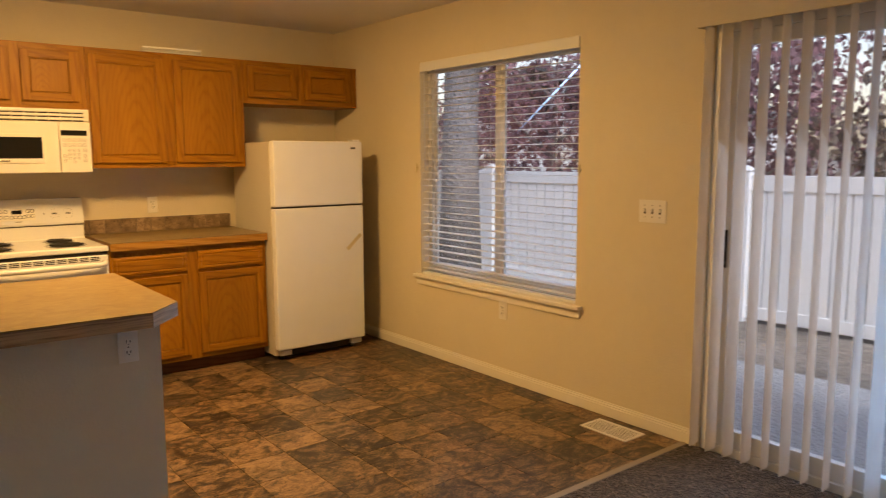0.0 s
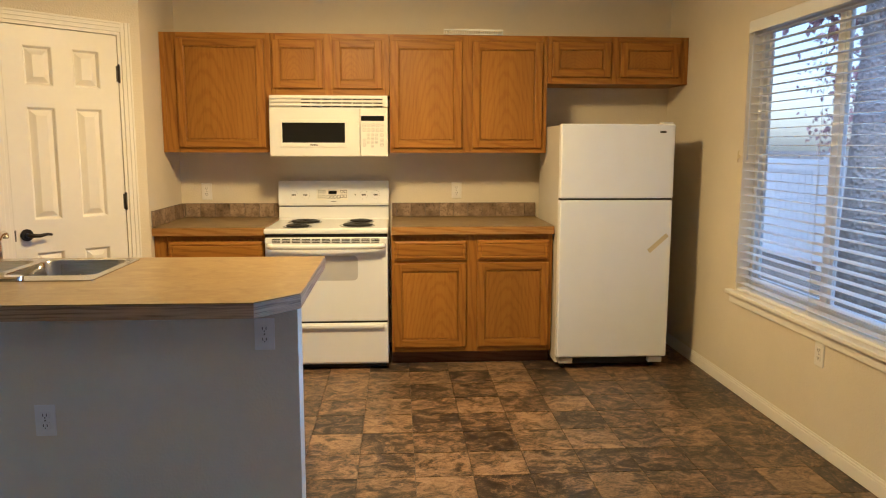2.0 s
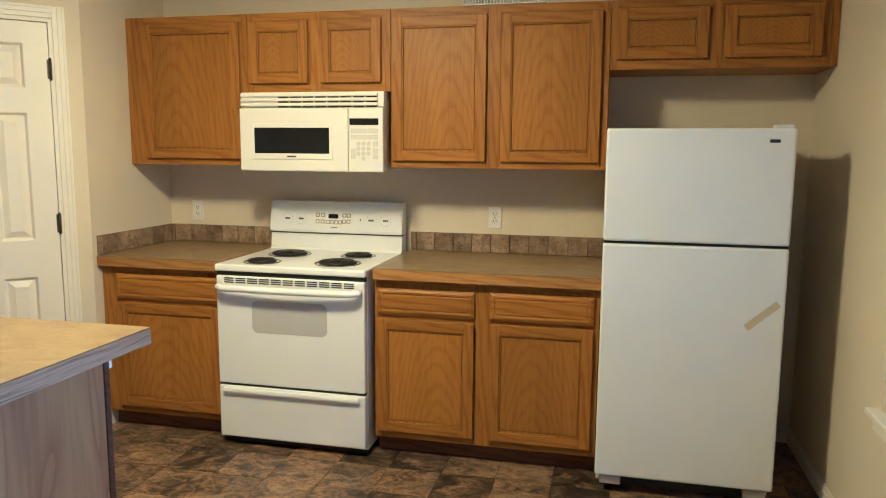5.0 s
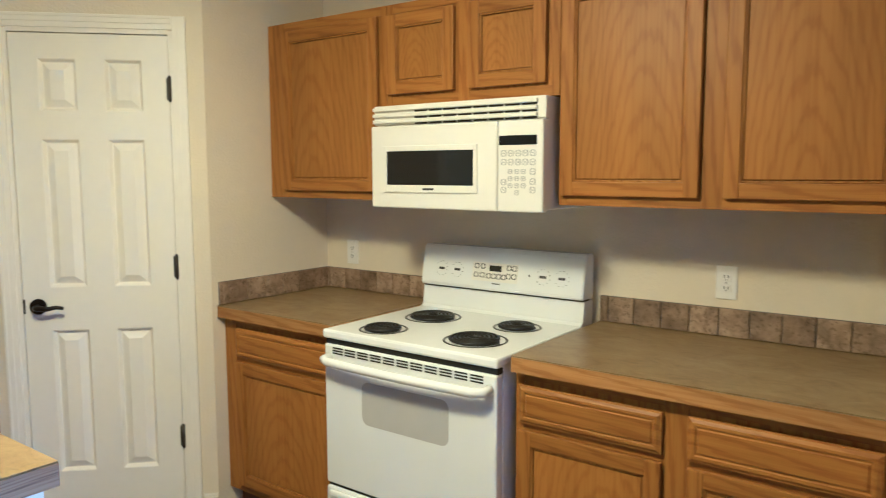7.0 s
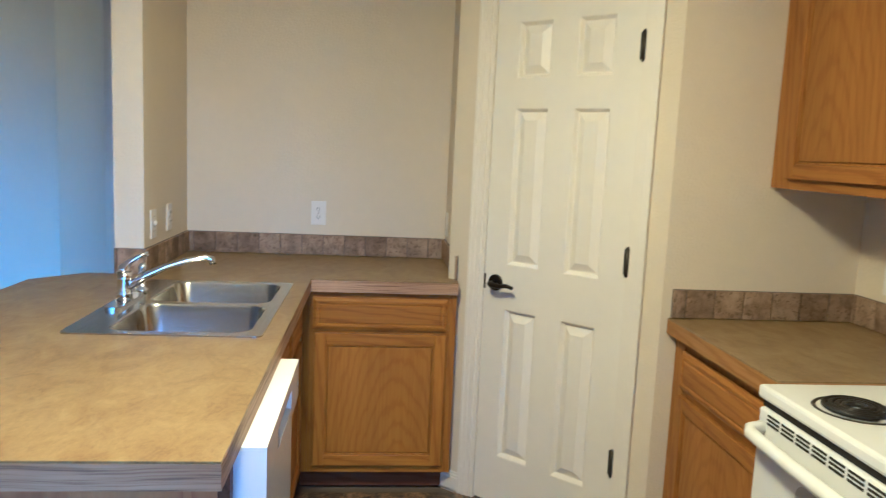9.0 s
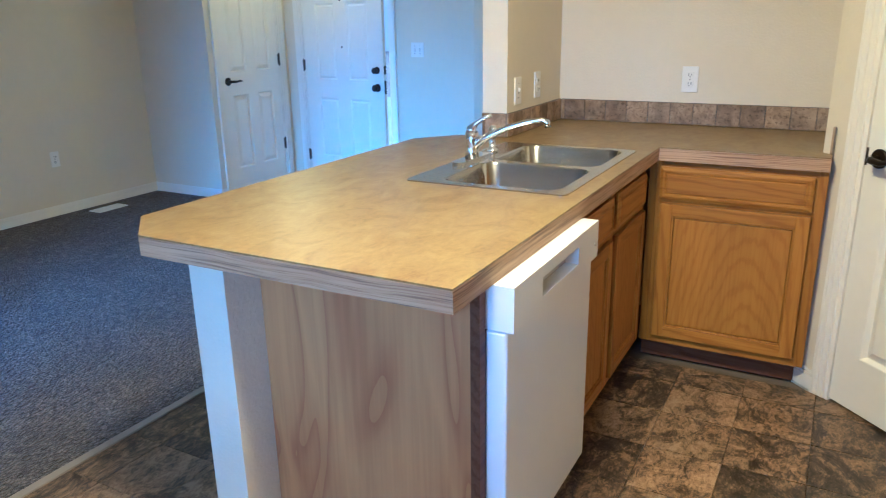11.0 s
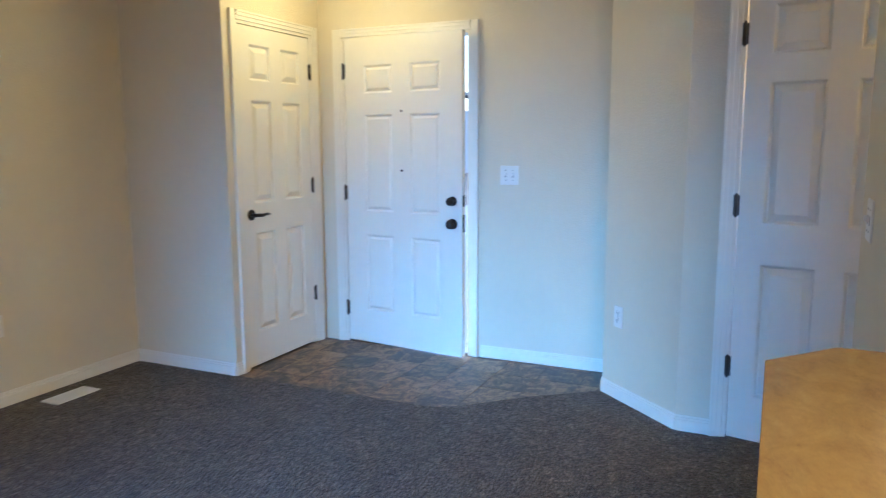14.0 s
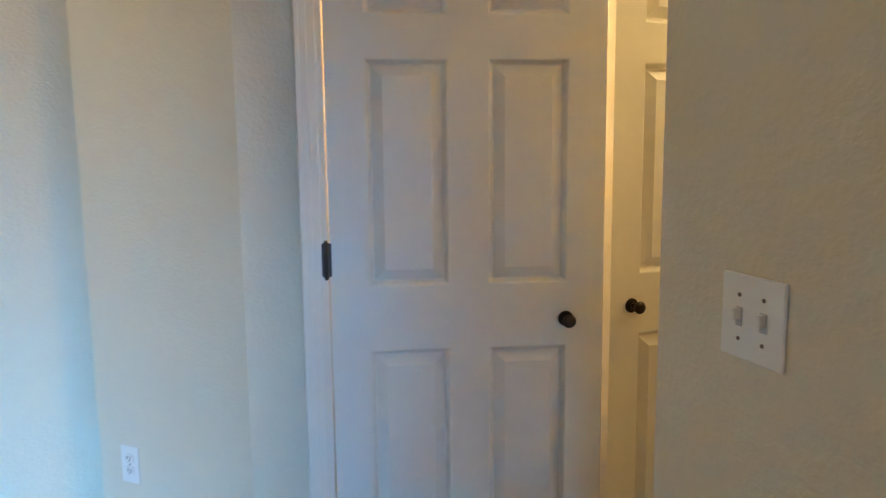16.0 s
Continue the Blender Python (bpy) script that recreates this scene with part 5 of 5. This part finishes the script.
def vertical_blind():
    root = thing("vertical_blind", pose(0, 0, 0), "white vertical blind with its vanes turned open", "blind")
    xc = E_WALL - 0.055
    part("headrail", box(bmesh.new(), xc - 0.022, xc + 0.022, PY0 - 0.06, PY1 + 0.02, PZ1 - 0.005, PZ1 + 0.035, 0.003), VINYL, root)
    part("valance", box(bmesh.new(), xc - 0.045, xc - 0.037, PY0 - 0.07, PY1 + 0.03, PZ1 - 0.028, PZ1 + 0.082, 0.003), WALL, root)
    for y in (PY0 - 0.066, PY1 + 0.026):
        part("valance_return", box(bmesh.new(), xc - 0.036, E_WALL - 0.001, y - 0.004, y + 0.004, PZ1 - 0.028, PZ1 + 0.082, 0.002), WALL, root)
    z0, z1 = 0.035, PZ1 - 0.022
    bm = arc(0.089, z1 - z0, 0.0012, 0.006)
    bm.transform(Matrix.Rotation(radians(90), 4, "X"))
    me = mesh_of("vane", bm, VANE)
    n = 20
    for k in range(n):
        y = PY1 - 0.012 - k * 0.0900
        turn = (-2 if k < 9 else 20) + random.uniform(-5, 5)
        v = piece("vane", me, root, Matrix.Translation((xc, y, (z0 + z1) / 2)) @ Matrix.Rotation(radians(-turn), 4, "Z"))
        part("carrier", box(bmesh.new(), xc - 0.006, xc + 0.006, y - 0.004, y + 0.004, z1 - 0.004, PZ1 - 0.004), VINYL, root)
    return root


vertical_blind()

# strip between carpet and vinyl
bm = bmesh.new()
box(bm, -0.55, E_WALL - 0.002, STRIP_Y - 0.020, STRIP_Y + 0.016, -0.002, 0.0065, 0.003)
solid("threshold_strip", bm, STRIP, "worn beige metal carpet edge strip", "threshold")


def register(m, w, d, label):
    root = thing("floor_register", m, label, "floor vent")
    bm = bmesh.new()
    for a, b, c, e in ((-w / 2, w / 2, -d / 2, -d / 2 + 0.014), (-w / 2, w / 2, d / 2 - 0.014, d / 2), (-w / 2, -w / 2 + 0.014, -d / 2 + 0.014, d / 2 - 0.014), (w / 2 - 0.014, w / 2, -d / 2 + 0.014, d / 2 - 0.014)):
        box(bm, a, b, c, e, 0, 0.006, 0.002)
    part("frame", bm, VINYL, root)
    part("well", box(bmesh.new(), -w / 2 + 0.012, w / 2 - 0.012, -d / 2 + 0.012, d / 2 - 0.012, 0.0002, 0.0012), INK, root)
    part("crossbar", box(bmesh.new(), -0.004, 0.004, -d / 2 + 0.012, d / 2 - 0.012, 0.001, 0.0055), VINYL, root)
    n = 9
    for k in range(n):
        y = -d / 2 + 0.02 + (d - 0.04) * k / (n - 1)
        part("louvre", box(bmesh.new(), -w / 2 + 0.013, w / 2 - 0.013, y - 0.0022, y + 0.0022, 0.001, 0.005), VINYL, root)
    return root


register(pose(3.270, 2.600, 0.0, 0, 0, 90), 0.300, 0.165, "white metal floor vent in the vinyl floor")
register(pose(-1.440, -0.685, 0.0045), 0.270, 0.130, "white metal floor vent in the carpet")

# loose vent deflector lying on top of the cabinets
root = thing("air_deflector", pose(1.975, 5.392, 2.1345), "loose white plastic vent deflector lying on a cabinet", "vent deflector")
part("tray", box(bmesh.new(), -0.195, 0.195, -0.07, 0.05, 0, 0.004), VINYL, root)
bm = bmesh.new()
box(bm, -0.195, 0.195, -0.070, -0.062, 0.026, 0.036, 0.001)
part("lip", bm, VINYL, root)
for k in range(27):
    x = -0.19 + k * 0.0146
    part("fin", box(bmesh.new(), x - 0.0015, x + 0.0015, -0.070, -0.02, 0.004, 0.026), VINYL, root)

# ceiling lamps
for x, y, r in ((1.25, 3.75, 0.17), (-2.40, 0.45, 0.14), (-1.85, 4.40, 0.14), (-2.75, 3.60, 0.11)):
    root = thing("ceiling_light", pose(x, y, TOP_Z), "round white flush ceiling lamp base", "ceiling light")
    bm = bmesh.new()
    tube(bm, r, -0.022, -0.001, (0, 0), 32, bevel=0.005)
    part("base", bm, VINYL, root)
    bm = bmesh.new()
    tube(bm, 0.02, -0.04, -0.022, (0, 0), 16)
    part("socket", bm, PLATE, root)

# drawer chest inside the lit closet behind the double doors
root = thing("drawer_chest", pose(W_WALL + 0.004, 2.95, 0.004), "warm wooden drawer chest in the lit closet", "chest")
part("body", box(bmesh.new(), 0, 0.36, 0, 1.30, 0, 0.895, 0.003), OAK_V, root)
for z0, z1 in ((0.06, 0.46), (0.475, 0.76), (0.775, 0.88)):
    part("drawer", box(bmesh.new(), 0.36, 0.378, 0.02, 1.28, z0, z1, 0.003), OAK_H, root)
part("top", box(bmesh.new(), -0.0, 0.39, -0.01, 1.31, 0.896, 0.925, 0.004), ENAMEL, root)
root = thing("storage_box", pose(W_WALL + 0.01, 3.25, 0.9295), "plain white box standing on the closet chest", "box")
part("box_body", box(bmesh.new(), 0, 0.30, 0, 0.85, 0, 0.17, 0.004), ENAMEL, root)
part("lid", box(bmesh.new(), -0.002, 0.304, -0.004, 0.854, 0.172, 0.215, 0.004), ENAMEL, root)

# ---- outdoors ----
GZ = -0.18
bm = bmesh.new()
box(bm, -400, 400, -400, 400, GZ - 0.5, GZ)
solid("ground", bm, LITTER, "bare ground with dry leaf litter", "ground")
bm = bmesh.new()
box(bm, E_WALL + T, 5.35, -1.6, 3.4, GZ - 0.05, GZ + 0.09, 0.006)
solid("pavement", bm, CONCRETE, "pale concrete patio slab", "patio")
slab("porch", W_WALL - T - 11.0, W_WALL - T, -3.4, 1.7, GZ - 0.05, -0.02, CONCRETE, "pale concrete walk outside the front door", "porch")
slab("roof", W_WALL - T - 0.4, E_WALL + T + 0.3, S_WALL - T - 0.3, N_WALL + T + 0.3, TOP_Z + 0.14, TOP_Z + 0.4, ROOF, "dark shingle roof slab of the house", "roof")


def vinyl_fence(x, y0, y1, top, bay=1.83):
    root = thing("fence", pose(x, y0, GZ), "white vinyl privacy fence with capped posts", "fence")
    H = top - GZ
    n = round((y1 - y0) / bay)
    bay = (y1 - y0) / n
    board = mesh_of("board", box(bmesh.new(), -0.012, 0.012, -0.071, 0.071, 0.09, H - 0.10, 0.003), VINYL)
    for k in range(n + 1):
        y = k * bay
        post = part("post", box(bmesh.new(), -0.062, 0.062, y - 0.062, y + 0.062, 0, H + 0.04, 0.004), VINYL, root)
        bm = bmesh.new()
        bmesh.ops.create_cone(bm, cap_ends=True, segments=4, radius1=0.105, radius2=0.015, depth=0.05)
        bm.transform(Matrix.Translation((0, y, H + 0.07)) @ Matrix.Rotation(radians(45), 4, "Z"))
        part("cap", bm, VINYL, post)
        if k < n:
            for z0, z1 in ((0.04, 0.16), (H - 0.15, H)):
                part("rail", box(bmesh.new(), -0.024, 0.024, y + 0.06, y + bay - 0.06, z0, z1, 0.004), VINYL, root)
            m = int((bay - 0.124) / 0.1445)
            for j in range(m):
                piece("board", board, root, Matrix.Translation((0, y + 0.062 + (j + 0.5) * (bay - 0.124) / m, 0)))
    return root


vinyl_fence(7.0, -7.0, 15.0, 1.255)


def tree(name, x, y, trunk, crown, n, leaf, label, spread=(1, 1, 1), thick=1.0):
    root = thing(name, pose(x, y, GZ), label, "tree", "garden trees behind the fence")
    rnd = random.Random(round(x * 10 + y * 100))
    bm = bmesh.new()
    tops = []
    sweep(bm, [(0, 0, 0), (0.02, 0.02, trunk * 0.5), (0.05, -0.02, trunk), (0.05, 0, trunk + crown)], [0.12 * thick, 0.095 * thick, 0.085 * thick, 0.02 * thick], 14)
    for k in range(11):
        a = k * 2.4
        z = trunk * 0.7 + crown * 0.11 * k
        tip = Vector((math.cos(a) * crown * 0.8, math.sin(a) * crown * 0.8, z + crown * 0.5))
        mid = tip * 0.5 + Vector((0, 0, z * 0.5 - 0.05))
        sweep(bm, [(0.03, 0, z), mid, tip], [0.04, 0.025, 0.008], 6)
        tops += [mid, tip, (mid + tip) / 2]
    part("trunk", bm, BARK, root)
    verts, faces = [], []
    centre = Vector((0, 0, trunk + crown * 0.75))
    clumps = [Vector(t) for t in tops] + [centre + Vector((rnd.gauss(0, 0.5) * crown * spread[0], rnd.gauss(0, 0.5) * crown * spread[1], rnd.gauss(0, 0.45) * crown * spread[2])) for k in range(26)]
    for k in range(n):
        c = rnd.choice(clumps)
        p = c + Vector((rnd.gauss(0, 0.16), rnd.gauss(0, 0.16), rnd.gauss(0, 0.14))) * crown
        if p.z < 0.4:
            continue
        q = Euler((rnd.uniform(0, 6), rnd.uniform(0, 6), rnd.uniform(0, 6))).to_matrix()
        s = rnd.uniform(0.035, 0.075)
        i = len(verts)
        for u, v, w in ((-1, 0, 0), (0, -0.55, 0.12), (1.1, 0, 0), (0, 0.55, 0.12)):
            verts.append(p + q @ Vector((u * s, v * s, w * s)))
        faces.append((i, i + 1, i + 2, i + 3))
    me = bpy.data.meshes.new("crown")
    me.from_pydata([tuple(v) for v in verts], [], faces)
    me.materials.append(leaf)
    ob = new("crown", me)
    ob.parent = root
    return root


for x, y, t, c, n, leaf in ((9.6, 5.6, 1.1, 1.7, 6000, RED_LEAF), (9.3, 8.8, 1.2, 1.8, 5500, RED_LEAF), (8.9, 2.6, 0.9, 1.3, 5000, BROWN_LEAF), (9.0, 0.4, 0.8, 1.2, 4500, BROWN_LEAF), (9.4, -2.2, 0.9, 1.4, 6000, BROWN_LEAF), (11.0, 13.5, 1.3, 1.8, 3500, RED_LEAF)):
    red = leaf is RED_LEAF
    tree("tree", x, y, t, c, n, leaf, "purple-red leaved garden tree behind the fence" if red else "thin brown-leaved shrub tree behind the fence")


tree("tree", 6.0, 7.15, 3.6, 1.3, 4500, RED_LEAF, "tall tree with a thick grey-brown trunk inside the fence", thick=2.3)


def house(x, y, w, d, h, rise, label, cover=None):
    root = thing("house", pose(x, y, GZ), label, "house")
    bm = bmesh.new()
    box(bm, 0.03, d - 0.03, 0.03, w - 0.03, 0, h - 0.01)
    wall_part = part("wall", bm, cover or SIDING, root)
    board = mesh_of("siding_board", box(bmesh.new(), 0, d, 0, w, 0, 0.195), cover or SIDING)
    for k in range(int(h / 0.2)):
        piece("siding_board", board, wall_part, Matrix.Translation((0.004 * (k % 2), 0, k * 0.2)))
    bm = bmesh.new()
    a = [bm.verts.new(v) for v in ((-0.4, -0.4, h), (d + 0.4, -0.4, h), (d + 0.4, w / 2, h + rise), (-0.4, w / 2, h + rise), (-0.4, w + 0.4, h), (d + 0.4, w + 0.4, h))]
    b = [bm.verts.new(v.co - Vector((0, 0, 0.15))) for v in a]
    for q in ((0, 1, 2, 3), (3, 2, 5, 4)):
        bm.faces.new([a[i] for i in q])
        bm.faces.new([b[i] for i in q][::-1])
    for i, j in ((0, 1), (1, 2), (2, 5), (5, 4), (4, 3), (3, 0)):
        bm.faces.new((a[i], a[j], b[j], b[i]))
    part("roof", bm, ROOF, root)
    for yy in (w * 0.2, w * 0.6):
        win = part("window", box(bmesh.new(), -0.05, 0.02, yy, yy + 1.2, h * 0.45, h * 0.45 + 1.1, 0.01), VINYL, root)
        part("pane", box(bmesh.new(), -0.056, -0.045, yy + 0.07, yy + 1.13, h * 0.45 + 0.07, h * 0.45 + 1.03), BLACK_GLASS, win)
    return root


house(19.0, 13.0, 11.0, 7.0, 3.0, 1.8, "distant white-sided house beyond the fence", VINYL)
house(24.0, -6.0, 12.0, 8.0, 3.2, 2.2, "distant grey-sided house with a dark roof")
house(-38.0, -22.0, 14.0, 6.0, 3.0, 1.6, "white-sided house across the street", VINYL)

# ---- floor tiles ----
FLOOR_TILE = [mesh_of("vinyl_tile", box(bmesh.new(), -0.1238, 0.1238, -0.1238, 0.1238, -0.007, 0.007, 0.0006), SLATE)]
kfloor = thing("floor_kitchen", pose(0, 0, 0), "brown slate-look vinyl tile floor of the kitchen", "floor", kind="structure")
P = 0.25


def lay(root, x0, x1, y0, y1, ox, oy, keep=None):
    i0, i1 = math.floor((x0 - ox) / P), math.ceil((x1 - ox) / P)
    j0, j1 = math.floor((y0 - oy) / P), math.ceil((y1 - oy) / P)
    for i in range(i0, i1):
        for j in range(j0, j1):
            a, b = max(ox + i * P, x0), min(ox + i * P + P, x1)
            c, d = max(oy + j * P, y0), min(oy + j * P + P, y1)
            if b - a < 0.01 or d - c < 0.01 or (keep and not keep((a + b) / 2, (c + d) / 2)):
                continue
            piece("tile", FLOOR_TILE[0], root, Matrix.Translation(((a + b) / 2, (c + d) / 2, -0.007)) @ Matrix.Diagonal(((b - a) / P, (d - c) / P, 1, 1)))


lay(kfloor, -0.62, E_WALL, STRIP_Y, 5.15, 1.79 - 10 * P, 4.42 - 12 * P, lambda x, y: not (x < 1.04 and 3.165 < y < 3.65) and x - y < 1.2 + 9)
lay(kfloor, 2.49, E_WALL, 5.15, N_WALL, 1.79 - 10 * P, 4.42 - 12 * P)
efloor = thing("floor_entry", pose(0, 0, 0), "brown slate-look vinyl tile floor inside the front door", "floor", kind="structure")
lay(efloor, W_WALL, -2.05, CL_Y, 1.945, -3.0, 0.05, lambda x, y: x + 0.62 * max(0, y - 1.2) < -2.06 + 0.2)
